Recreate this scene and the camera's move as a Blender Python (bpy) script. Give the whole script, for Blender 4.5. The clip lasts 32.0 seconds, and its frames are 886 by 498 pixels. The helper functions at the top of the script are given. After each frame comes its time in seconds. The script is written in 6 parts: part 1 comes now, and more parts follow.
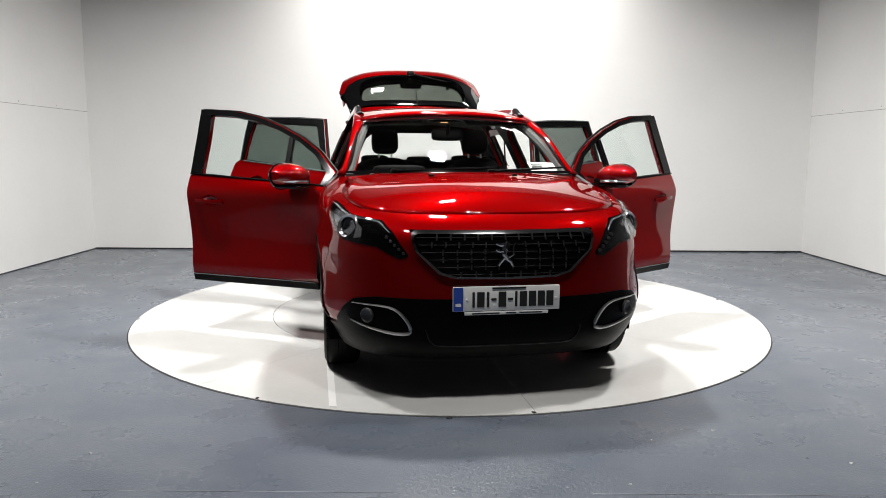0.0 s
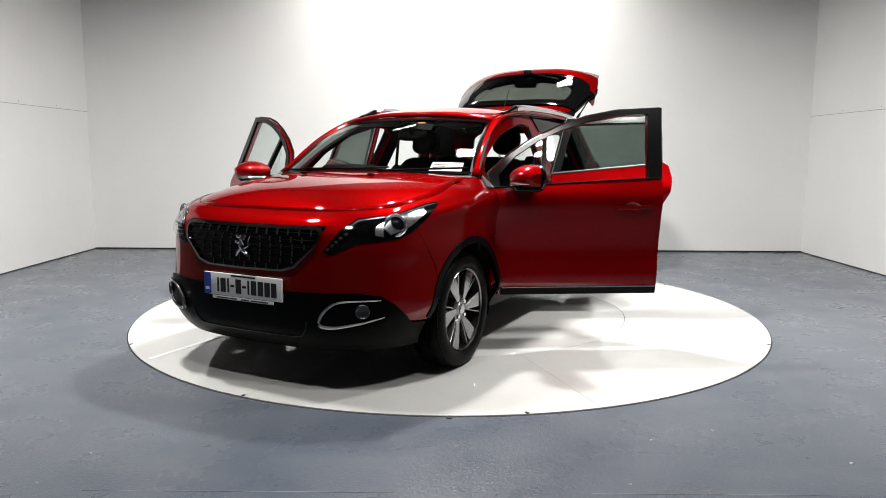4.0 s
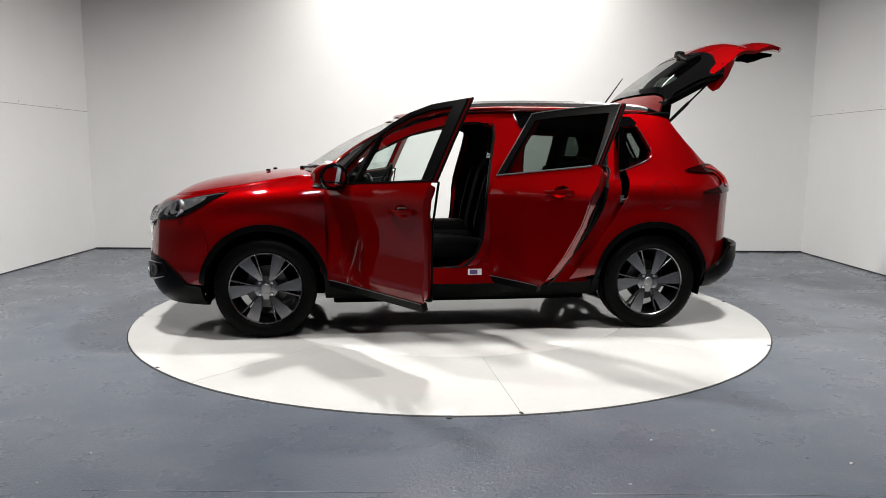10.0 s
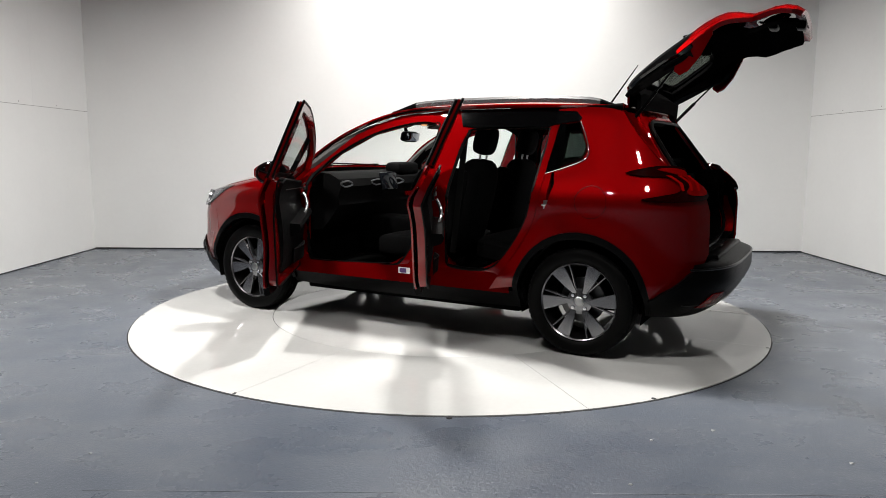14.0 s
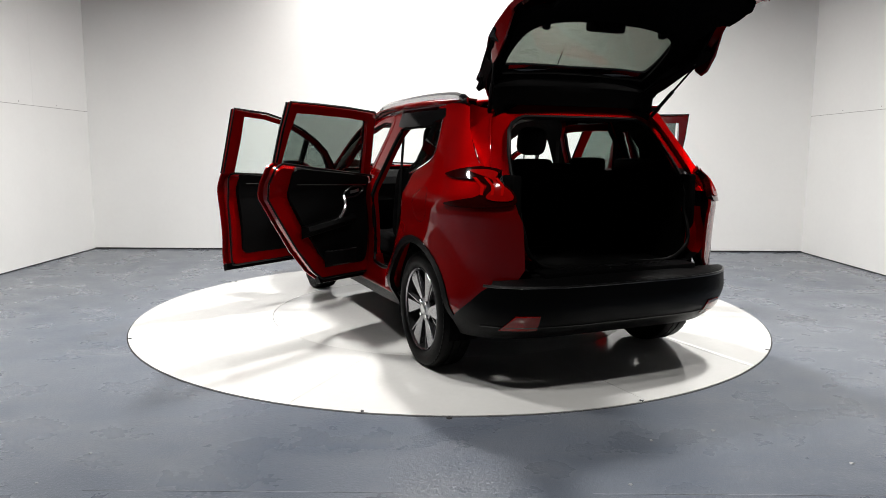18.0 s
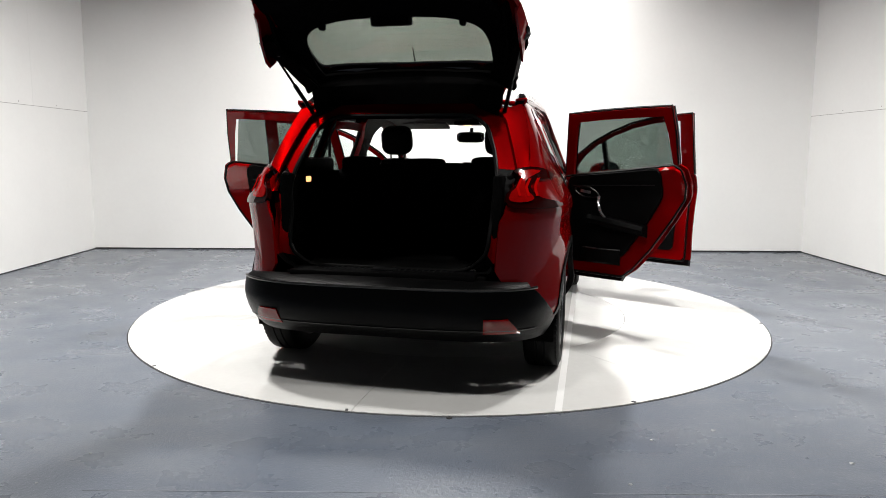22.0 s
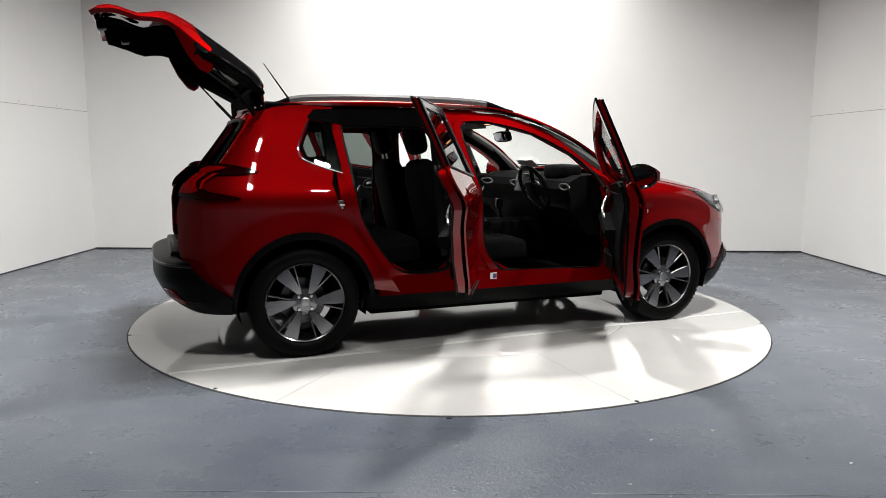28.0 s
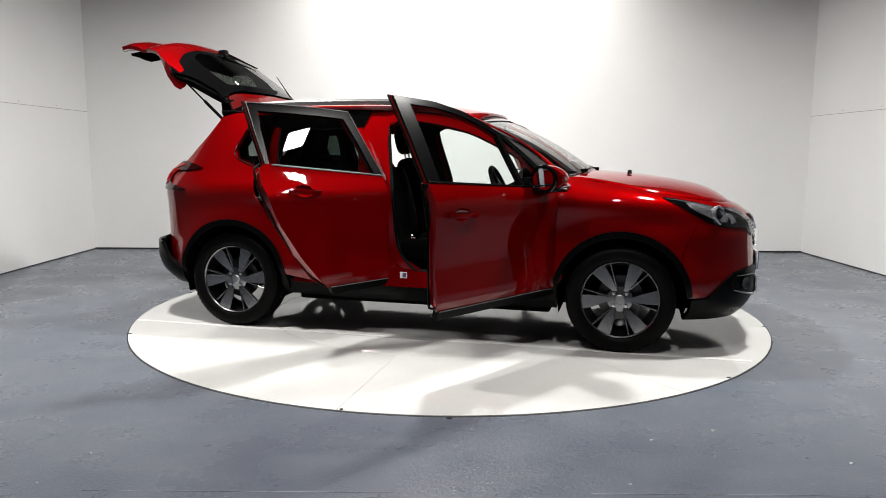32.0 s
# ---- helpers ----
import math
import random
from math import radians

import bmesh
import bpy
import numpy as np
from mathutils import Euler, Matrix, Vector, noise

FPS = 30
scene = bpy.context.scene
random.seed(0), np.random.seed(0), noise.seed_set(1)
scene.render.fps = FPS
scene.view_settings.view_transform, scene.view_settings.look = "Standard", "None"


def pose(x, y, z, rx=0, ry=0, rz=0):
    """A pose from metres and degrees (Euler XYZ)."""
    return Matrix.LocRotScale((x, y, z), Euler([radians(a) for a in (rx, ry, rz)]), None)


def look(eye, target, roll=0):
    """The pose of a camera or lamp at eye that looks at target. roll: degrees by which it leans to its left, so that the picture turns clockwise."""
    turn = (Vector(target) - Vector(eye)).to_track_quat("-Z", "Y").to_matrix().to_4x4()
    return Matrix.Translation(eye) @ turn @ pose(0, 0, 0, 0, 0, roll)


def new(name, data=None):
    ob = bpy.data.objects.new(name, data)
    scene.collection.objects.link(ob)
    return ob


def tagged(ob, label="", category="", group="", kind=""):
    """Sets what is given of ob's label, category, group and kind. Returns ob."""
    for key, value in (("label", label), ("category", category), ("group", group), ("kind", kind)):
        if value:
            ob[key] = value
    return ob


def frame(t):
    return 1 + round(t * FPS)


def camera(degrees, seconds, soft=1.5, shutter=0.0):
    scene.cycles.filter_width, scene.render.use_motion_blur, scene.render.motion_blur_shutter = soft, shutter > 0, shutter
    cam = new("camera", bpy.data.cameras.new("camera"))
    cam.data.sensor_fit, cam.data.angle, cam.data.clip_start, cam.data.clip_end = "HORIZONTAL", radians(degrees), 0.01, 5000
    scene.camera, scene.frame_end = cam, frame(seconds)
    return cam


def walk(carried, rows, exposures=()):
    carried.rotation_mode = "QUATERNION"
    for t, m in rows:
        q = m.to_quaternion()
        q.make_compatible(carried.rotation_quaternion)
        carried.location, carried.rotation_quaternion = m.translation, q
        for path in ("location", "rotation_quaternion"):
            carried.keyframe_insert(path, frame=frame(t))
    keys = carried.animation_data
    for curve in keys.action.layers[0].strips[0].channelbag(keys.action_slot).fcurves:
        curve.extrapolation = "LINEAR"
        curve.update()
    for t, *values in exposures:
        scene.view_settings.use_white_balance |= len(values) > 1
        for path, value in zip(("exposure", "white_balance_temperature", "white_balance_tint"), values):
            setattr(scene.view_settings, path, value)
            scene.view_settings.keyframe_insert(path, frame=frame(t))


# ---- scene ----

# ------------------------------------------------------------------ camera
SECONDS = 32.0
cam = camera(63.58, SECONDS, soft=0.75)
EYE = pose(-0.0223, -5.3506, 1.1796, 90 - 7.689, 0, 0.238) @ pose(0, 0, 0, 0, 0, 0.274)
walk(cam, [(0.0, EYE), (SECONDS, EYE)], exposures=[(0.0, 0.28), (3.0, 0.27), (6.0, 0.19), (9.0, 0.14), (11.0, 0.02), (13.0, 0.06), (17.0, 0.35), (19.0, 0.44), (20.8, 0.48), (23.0, 0.58), (25.0, 0.50), (28.0, 0.24), (30.5, 0.18), (SECONDS, 0.21)])

# ------------------------------------------------------------------ light
world = bpy.data.worlds.new("world")
scene.world = world
world.use_nodes = True
world.node_tree.nodes["Background"].inputs[0].default_value = (0.6, 0.65, 0.7, 1)
world.node_tree.nodes["Background"].inputs[1].default_value = 0.004


def lamp(x, y, z, watts, size, tx, ty, tz=0.0, spread=164, tint=(1.0, 0.975, 0.942)):
    """A square ceiling floodlight at x, y, z that looks at tx, ty, tz."""
    data = bpy.data.lights.new("ceiling_floodlight", "AREA")
    data.energy, data.shape, data.size, data.color, data.spread = watts, "SQUARE", size, tint, radians(spread)
    ob = new("ceiling_floodlight", data)
    ob.matrix_world = look((x, y, z), (tx, ty, tz))
    return ob


CEIL = 4.3
for sx in (-1, 1):
    lamp(1.05 * sx + 0.14, 2.20, 3.60, 31, 0.36, 1.05 * sx + 0.14, 3.28, 1.7, 165)
    lamp(2.05 * sx, -1.1, 3.65, 90, 0.28, 2.5 * sx, -0.5, 0.2, 138)
    lamp(0.90 * sx, -3.2, 3.65, 30, 0.19, 0.8 * sx, -2.6)
lamp(0.0, 0.2, 3.75, 150, 0.24, 0.0, 0.2)

# ------------------------------------------------------------------ materials


def material(name, color, rough=0.5, metal=0.0, coat=0.0, grain=0.0, size=8.0, bump=0.0, bump_size=200.0, spec=0.5, sheen=0.0, rough_var=0.0):
    """Principled surface with colour variation at two scales and fine relief."""
    m = bpy.data.materials.new(name)
    m.use_nodes = True
    n, l = m.node_tree.nodes, m.node_tree.links
    b = n["Principled BSDF"]
    b.inputs["Base Color"].default_value = (*color, 1)
    b.inputs["Roughness"].default_value = rough
    b.inputs["Metallic"].default_value = metal
    b.inputs["Coat Weight"].default_value = coat
    b.inputs["Coat Roughness"].default_value = 0.02
    b.inputs["Specular IOR Level"].default_value = spec
    b.inputs["Sheen Weight"].default_value = sheen
    tc = n.new("ShaderNodeTexCoord")
    if grain > 0 or rough_var > 0:
        a = n.new("ShaderNodeTexNoise")
        a.inputs["Scale"].default_value, a.inputs["Detail"].default_value = size, 6
        f = n.new("ShaderNodeTexNoise")
        f.inputs["Scale"].default_value, f.inputs["Detail"].default_value = size * 14, 3
        l.new(tc.outputs["Object"], a.inputs["Vector"])
        l.new(tc.outputs["Object"], f.inputs["Vector"])
        mix = n.new("ShaderNodeMath")
        mix.operation = "MULTIPLY_ADD"
        l.new(f.outputs[0], mix.inputs[0])
        mix.inputs[1].default_value = 0.4
        l.new(a.outputs[0], mix.inputs[2])
        if grain > 0:
            ramp = n.new("ShaderNodeMapRange")
            ramp.inputs["From Min"].default_value, ramp.inputs["From Max"].default_value = 0.35, 1.05
            ramp.inputs["To Min"].default_value, ramp.inputs["To Max"].default_value = 1 - grain, 1 + grain
            l.new(mix.outputs[0], ramp.inputs[0])
            mul = n.new("ShaderNodeVectorMath")
            mul.operation = "SCALE"
            mul.inputs[0].default_value = color
            l.new(ramp.outputs[0], mul.inputs["Scale"])
            l.new(mul.outputs[0], b.inputs["Base Color"])
        if rough_var > 0:
            rr = n.new("ShaderNodeMapRange")
            rr.inputs["From Min"].default_value, rr.inputs["From Max"].default_value = 0.4, 1.0
            rr.inputs["To Min"].default_value, rr.inputs["To Max"].default_value = max(rough - rough_var, 0.02), rough + rough_var
            l.new(mix.outputs[0], rr.inputs[0])
            l.new(rr.outputs[0], b.inputs["Roughness"])
    if bump > 0:
        g = n.new("ShaderNodeTexNoise")
        g.inputs["Scale"].default_value, g.inputs["Detail"].default_value = bump_size, 3
        l.new(tc.outputs["Object"], g.inputs["Vector"])
        bp = n.new("ShaderNodeBump")
        bp.inputs["Strength"].default_value, bp.inputs["Distance"].default_value = bump, 0.002
        l.new(g.outputs[0], bp.inputs["Height"])
        l.new(bp.outputs[0], b.inputs["Normal"])
    return m


def glass(name, tint, gloss_rough=0.0):
    """A thin pane: clear or tinted see-through with mirror gloss by Fresnel."""
    m = bpy.data.materials.new(name)
    m.use_nodes = True
    n, l = m.node_tree.nodes, m.node_tree.links
    n.remove(n["Principled BSDF"])
    tr, gl, mx = n.new("ShaderNodeBsdfTransparent"), n.new("ShaderNodeBsdfGlossy"), n.new("ShaderNodeMixShader")
    lw, pw, ma = n.new("ShaderNodeLayerWeight"), n.new("ShaderNodeMath"), n.new("ShaderNodeMath")
    tr.inputs[0].default_value = (*tint, 1)
    gl.inputs["Roughness"].default_value = gloss_rough
    lw.inputs[0].default_value = 0.5
    pw.operation, ma.operation = "POWER", "MULTIPLY_ADD"
    pw.inputs[1].default_value, ma.inputs[1].default_value, ma.inputs[2].default_value = 5.0, 0.95, 0.04
    l.new(lw.outputs["Facing"], pw.inputs[0])
    l.new(pw.outputs[0], ma.inputs[0])
    l.new(ma.outputs[0], mx.inputs[0])
    l.new(tr.outputs[0], mx.inputs[1])
    l.new(gl.outputs[0], mx.inputs[2])
    l.new(mx.outputs[0], n["Material Output"].inputs[0])
    return m


def glow(name, color, strength):
    m = material(name, color, 0.4)
    b = m.node_tree.nodes["Principled BSDF"]
    b.inputs["Emission Color"].default_value = (*color, 1)
    b.inputs["Emission Strength"].default_value = strength
    return m


RED = material("red_metallic_paint", (0.168, 0.0006, 0.0012), 0.48, 0.50, 1.0, 0.05, 3.0, 0.0, spec=0.0)
RED.node_tree.nodes["Principled BSDF"].inputs["Specular Tint"].default_value = (1.0, 0.02, 0.03, 1)
RED.node_tree.nodes["Principled BSDF"].inputs["Coat IOR"].default_value = 1.50
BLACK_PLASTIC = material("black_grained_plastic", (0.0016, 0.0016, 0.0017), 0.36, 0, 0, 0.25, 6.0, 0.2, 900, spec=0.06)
GLOSS_BLACK = material("gloss_black", (0.002, 0.002, 0.0022), 0.05, 0, 0.0, 0.1, 4.0, spec=0.45)
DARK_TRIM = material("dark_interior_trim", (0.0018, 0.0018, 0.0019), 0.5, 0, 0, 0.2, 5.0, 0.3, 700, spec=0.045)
SEAT_CLOTH = material("black_seat_cloth", (0.0034, 0.0034, 0.0036), 0.8, 0, 0, 0.35, 20.0, 0.5, 500, spec=0.05)
LINING = material("pale_grey_headlining", (0.10, 0.10, 0.098), 0.95, 0, 0, 0.1, 10.0, 0.3, 600)
CARPET = material("black_carpet", (0.003, 0.003, 0.003), 1.0, 0, 0, 0.3, 30.0, 0.6, 800, spec=0.0)
RUBBER = material("tyre_rubber", (0.0022, 0.0022, 0.0022), 0.5, 0, 0, 0.3, 9.0, 0.3, 400, spec=0.07)
SEAL = material("black_rubber_seal", (0.002, 0.002, 0.002), 0.45, spec=0.07)
ALLOY = material("dark_silver_alloy", (0.20, 0.20, 0.21), 0.26, 0.9, 0.3, 0.08, 8.0)
# Darkened alloy: the shade behind the spokes is put into its colour.
SHADED_BARREL = material("shaded_wheel_barrel", (0.010, 0.010, 0.0105), 0.4, 0.6, 0, 0.1, 8.0)
CHROME = material("chrome", (0.75, 0.75, 0.76), 0.08, 1.0, 0, 0.03, 5.0)
STEEL = material("brushed_steel", (0.45, 0.45, 0.45), 0.3, 1.0, 0, 0.1, 12.0)
RAIL_SILVER = material("silver_rail", (0.80, 0.80, 0.81), 0.2, 0.9, 0.2, 0.04, 6.0)
WHITE_PLASTIC = material("white_plate", (0.75, 0.75, 0.74), 0.35, 0, 0, 0.03, 9.0)
PLATE_BLUE = material("plate_blue", (0.02, 0.06, 0.35), 0.4)
INK = material("black_ink", (0.01, 0.01, 0.01), 0.5)
PAPER = material("white_paper", (0.78, 0.78, 0.76), 0.7, 0, 0, 0.04, 20.0)
PURPLE = material("violet_print", (0.10, 0.05, 0.16), 0.6)
LAMP_RED = material("red_lamp_lens", (0.20, 0.001, 0.001), 0.08, 0, 0.0, 0.25, 30.0, spec=0.3)
TAIL_DARK = material("smoked_red_lamp_body", (0.012, 0.0005, 0.0005), 0.05, 0, 0.0, 0.15, 20.0, spec=0.5)
# Faint emission stands in for light caught by the red lens.
LAMP_CATCH = glow("light_catch_red_lamp_core", (0.24, 0.0015, 0.0012), 0.16)
LAMP_CATCH.node_tree.nodes["Principled BSDF"].inputs["Specular IOR Level"].default_value = 0.0
BOOT_LIT = glow("lit_boot_lamp", (1.0, 0.42, 0.16), 1.4)
REFLECTOR = material("bright_reflector", (0.62, 0.62, 0.64), 0.16, 0.9, 0.3)
CHAMBER = material("lamp_chamber_silver", (0.55, 0.55, 0.57), 0.2, 0.9, 0.3, 0.6, 25.0)
FRAME_BLACK = material("satin_frame_black", (0.002, 0.002, 0.0021), 0.22, 0, 0, 0.1, 6.0, spec=0.25)
SATIN = material("satin_black_edge", (0.004, 0.004, 0.0042), 0.28, 0, 0, 0.1, 6.0, spec=0.4)
MIRROR = material("mirror_glass", (0.35, 0.37, 0.4), 0.01, 1.0)
CLEAR = glass("clear_glass", (0.92, 0.96, 0.945))
TINTED = glass("privacy_glass", (0.41, 0.45, 0.43))
REAR_TINT = glass("rear_privacy_glass", (0.36, 0.385, 0.36))
LENS = glass("lamp_lens", (0.93, 0.94, 0.95))
DISC_BRAKE = material("brake_disc", (0.09, 0.09, 0.09), 0.35, 1.0, 0, 0.2, 20.0)
FOG_GREY = material("satin_grey_trim", (0.12, 0.12, 0.125), 0.35, 0.5, 0, 0.1, 8.0)
GUNMETAL = material("dark_gunmetal", (0.07, 0.07, 0.075), 0.3, 0.8, 0, 0.1, 8.0)
SCREEN = material("screen_glass", (0.006, 0.007, 0.009), 0.08, 0, 0.0, spec=0.3)
DASH = material("soft_dashboard_skin", (0.003, 0.003, 0.0031), 0.65, 0, 0, 0.25, 8.0, 0.4, 700, spec=0.04)

# ------------------------------------------------------------------ mesh helpers


def curve(pts):
    """Smooth function through (t, value) pairs, flat beyond the ends."""
    pts = sorted(pts)
    t = np.array([p[0] for p in pts], float)
    v = np.array([p[1] for p in pts], float)
    d = np.diff(v) / np.diff(t)
    m = np.concatenate([[d[0]], (d[:-1] + d[1:]) / 2, [d[-1]]])
    for i in range(len(d)):
        if d[i] == 0:
            m[i] = m[i + 1] = 0
    tl, vl, ml = t.tolist(), v.tolist(), m.tolist()

    def f(q):
        if q <= tl[0]:
            return vl[0]
        if q >= tl[-1]:
            return vl[-1]
        i = 0
        while tl[i + 1] < q:
            i += 1
        h = tl[i + 1] - tl[i]
        s = (q - tl[i]) / h
        return ((2 * s ** 3 - 3 * s * s + 1) * vl[i] + (s ** 3 - 2 * s * s + s) * h * ml[i]
                + (-2 * s ** 3 + 3 * s * s) * vl[i + 1] + (s ** 3 - s * s) * h * ml[i + 1])
    return f


def part(name, bm, mat, parent=None, label="", smooth=True):
    """Links a bmesh as one mesh object under parent, in parent's space."""
    me = bpy.data.meshes.new(name)
    bm.normal_update()
    if smooth:
        for f in bm.faces:
            f.smooth = True
        for e in bm.edges:
            if len(e.link_faces) == 2 and e.calc_face_angle(0) > 0.6:
                e.smooth = False
    bm.to_mesh(me)
    bm.free()
    for one in (mat if isinstance(mat, (list, tuple)) else (mat,)):
        me.materials.append(one)
    ob = new(name, me)
    if parent:
        ob.parent = parent
    return tagged(ob, label) if label else ob


def share(ob, parent, m=None):
    """Another object on ob's mesh, at the pose m under parent."""
    o = new(ob.name.split(".")[0], ob.data)
    o.parent = parent
    if m is not None:
        o.matrix_basis = m
    if "label" in ob:
        o["label"] = ob["label"]
    return o


def box(bm, c, s, bevel=0.0, m=None, seg=2):
    """A bevelled block with centre c and sizes s, turned by m about its centre."""
    mat = Matrix.Translation(c) @ (m or Matrix()) @ Matrix.Diagonal((*s, 1))
    r = bmesh.ops.create_cube(bm, size=1, matrix=mat)
    if bevel > 0:
        es = list({e for v in r["verts"] for e in v.link_edges})
        bmesh.ops.bevel(bm, geom=es, offset=bevel, segments=seg, profile=0.5, affect="EDGES", clamp_overlap=True)
    return bm


def loft(bm, rings, closed=True, caps=True):
    """Skin through rings of points, each with the same count."""
    vs = [[bm.verts.new(p) for p in r] for r in rings]
    k = len(vs[0])
    for a, b in zip(vs[:-1], vs[1:]):
        for i in range(k if closed else k - 1):
            j = (i + 1) % k
            bm.faces.new((a[i], a[j], b[j], b[i]))
    if caps and closed:
        bm.faces.new(vs[0][::-1])
        bm.faces.new(vs[-1])
    bmesh.ops.recalc_face_normals(bm, faces=bm.faces)
    return bm


def tube(bm, path, r, seg=8, caps=True):
    """A round bar along a path; r is one radius or one for each point."""
    path = [Vector(p) for p in path]
    rings = []
    up = Vector((0, 0, 1))
    for i, p in enumerate(path):
        d = (path[min(i + 1, len(path) - 1)] - path[max(i - 1, 0)]).normalized()
        a = d.cross(up)
        if a.length < 0.05:
            a = d.cross(Vector((0, 1, 0)))
        a.normalize()
        b = a.cross(d).normalized()
        q = r[i] if isinstance(r, (list, tuple)) else r
        rings.append([p + q * (math.cos(t) * a + math.sin(t) * b) for t in [2 * math.pi * k / seg for k in range(seg)]])
    return loft(bm, rings, True, caps)


def lathe(bm, profile, seg=48, m=None):
    """Turns (radius, height) pairs about the local y axis."""
    m = m or Matrix()
    rings = []
    for k in range(seg):
        a = 2 * math.pi * k / seg
        rings.append([m @ Vector((r * math.cos(a), h, r * math.sin(a))) for r, h in profile])
    vs = [[bm.verts.new(p) for p in r] for r in rings]
    for k in range(seg):
        a, b = vs[k], vs[(k + 1) % seg]
        for i in range(len(profile) - 1):
            bm.faces.new((a[i], a[i + 1], b[i + 1], b[i]))
    bmesh.ops.remove_doubles(bm, verts=bm.verts, dist=1e-5)
    bmesh.ops.recalc_face_normals(bm, faces=bm.faces)
    return bm


def rounded(poly, r, n=4):
    """The polygon with corners rounded by radius r (one, or one for each corner)."""
    out = []
    k = len(poly)
    for i, p in enumerate(poly):
        rr = r[i] if isinstance(r, (list, tuple)) else r
        p = Vector(p)
        a, b = Vector(poly[i - 1]) - p, Vector(poly[(i + 1) % k]) - p
        la, lb = a.length, b.length
        if rr <= 0 or la < 1e-6 or lb < 1e-6:
            out.append(tuple(p))
            continue
        ang = a.angle(b)
        if ang > 2.95:
            out.append(tuple(p))
            continue
        d = min(rr / math.tan(ang / 2), la * 0.48, lb * 0.48)
        s, e = p + a / la * d, p + b / lb * d
        for j in range(n + 1):
            t = j / n
            out.append(tuple((1 - t) ** 2 * s + 2 * t * (1 - t) * p + t * t * e))
    return out


def flowing(pts, n=4, closed=True):
    """Catmull-Rom curve through 2D points."""
    k = len(pts)
    out = []
    for i in range(k if closed else k - 1):
        if closed:
            p = [Vector(pts[(i + j) % k]) for j in (-1, 0, 1, 2)]
        else:
            p = [Vector(pts[min(max(i + j, 0), k - 1)]) for j in (-1, 0, 1, 2)]
        for s in range(n):
            t = s / n
            out.append(tuple(0.5 * (2 * p[1] + (p[2] - p[0]) * t + (2 * p[0] - 5 * p[1] + 4 * p[2] - p[3]) * t * t + (3 * p[1] - p[0] - 3 * p[2] + p[3]) * t ** 3)))
    if not closed:
        out.append(tuple(pts[-1]))
    return out


def even(poly, n):
    """The closed polygon walked in n even steps."""
    pts = [Vector(p) for p in poly] + [Vector(poly[0])]
    dist = [0.0]
    for p, q in zip(pts[:-1], pts[1:]):
        dist.append(dist[-1] + (q - p).length)
    out = []
    for k in range(n):
        d = dist[-1] * k / n
        i = 0
        while dist[i + 1] < d:
            i += 1
        out.append(tuple(pts[i].lerp(pts[i + 1], (d - dist[i]) / max(dist[i + 1] - dist[i], 1e-9))))
    return out


def sheet(bm, poly, fmap, out, step=0.06, thick=0.012, step_v=None, lined=False, hole=None):
    """A panel: the 2D polygon, cut in a grid, laid on the surface fmap(u, v), with thickness. out: a rough outward direction or a function of the place."""
    t = bmesh.new()
    t.faces.new([t.verts.new((u, v, 0)) for u, v in poly])
    us, ws = [p[0] for p in poly], [p[1] for p in poly]
    sv = step_v or step
    for lo, hi, st, no in ((min(us), max(us), step, (1, 0, 0)), (min(ws), max(ws), sv, (0, 1, 0))):
        cnt = max(1, int(math.ceil((hi - lo) / st)))
        for i in range(1, cnt):
            q = lo + (hi - lo) * i / cnt
            bmesh.ops.bisect_plane(t, geom=t.verts[:] + t.edges[:] + t.faces[:], dist=1e-5, plane_co=(no[0] * q, no[1] * q, 0), plane_no=no)
    if hole:
        cx, cy = sum(p[0] for p in hole) / len(hole), sum(p[1] for p in hole) / len(hole)
        lines = []
        for p, q in zip(hole, hole[1:] + hole[:1]):
            n = Vector((q[1] - p[1], p[0] - q[0], 0)).normalized()
            if n.dot(Vector((cx - p[0], cy - p[1], 0))) > 0:
                n = -n
            lines.append((Vector((p[0], p[1], 0)), n))
            near = [f for f in t.faces if (f.calc_center_median() - Vector((cx, cy, 0))).length < 0.4]
            geo = list({v for f in near for v in f.verts}) + list({e for f in near for e in f.edges}) + near
            bmesh.ops.bisect_plane(t, geom=geo, dist=1e-5, plane_co=lines[-1][0], plane_no=n)
        bmesh.ops.delete(t, geom=[f for f in t.faces if all((f.calc_center_median() - c).dot(n) < 0 for c, n in lines)], context="FACES")
    for v in t.verts:
        v.co = fmap(v.co.x, v.co.y)
    t.normal_update()
    tot = 0.0
    for f in t.faces:
        c = f.calc_center_median()
        o = Vector(out(c)) if callable(out) else Vector(out)
        tot += f.normal.dot(o) * f.calc_area()
    if tot < 0:
        bmesh.ops.reverse_faces(t, faces=t.faces[:])
        t.normal_update()
    outer = {v: bm.verts.new(v.co) for v in t.verts}
    if thick:
        inner = {v: bm.verts.new(v.co - v.normal * thick) for v in t.verts}
    for f in t.faces:
        bm.faces.new([outer[v] for v in f.verts])
        if thick:
            back = bm.faces.new([inner[v] for v in reversed(f.verts)])
            back.material_index = int(lined)
    if thick:
        for e in t.edges:
            if len(e.link_loops) == 1:
                lp = e.link_loops[0]
                a, b = lp.vert, lp.link_loop_next.vert
                bm.faces.new((outer[b], outer[a], inner[a], inner[b]))
    t.free()
    return bm


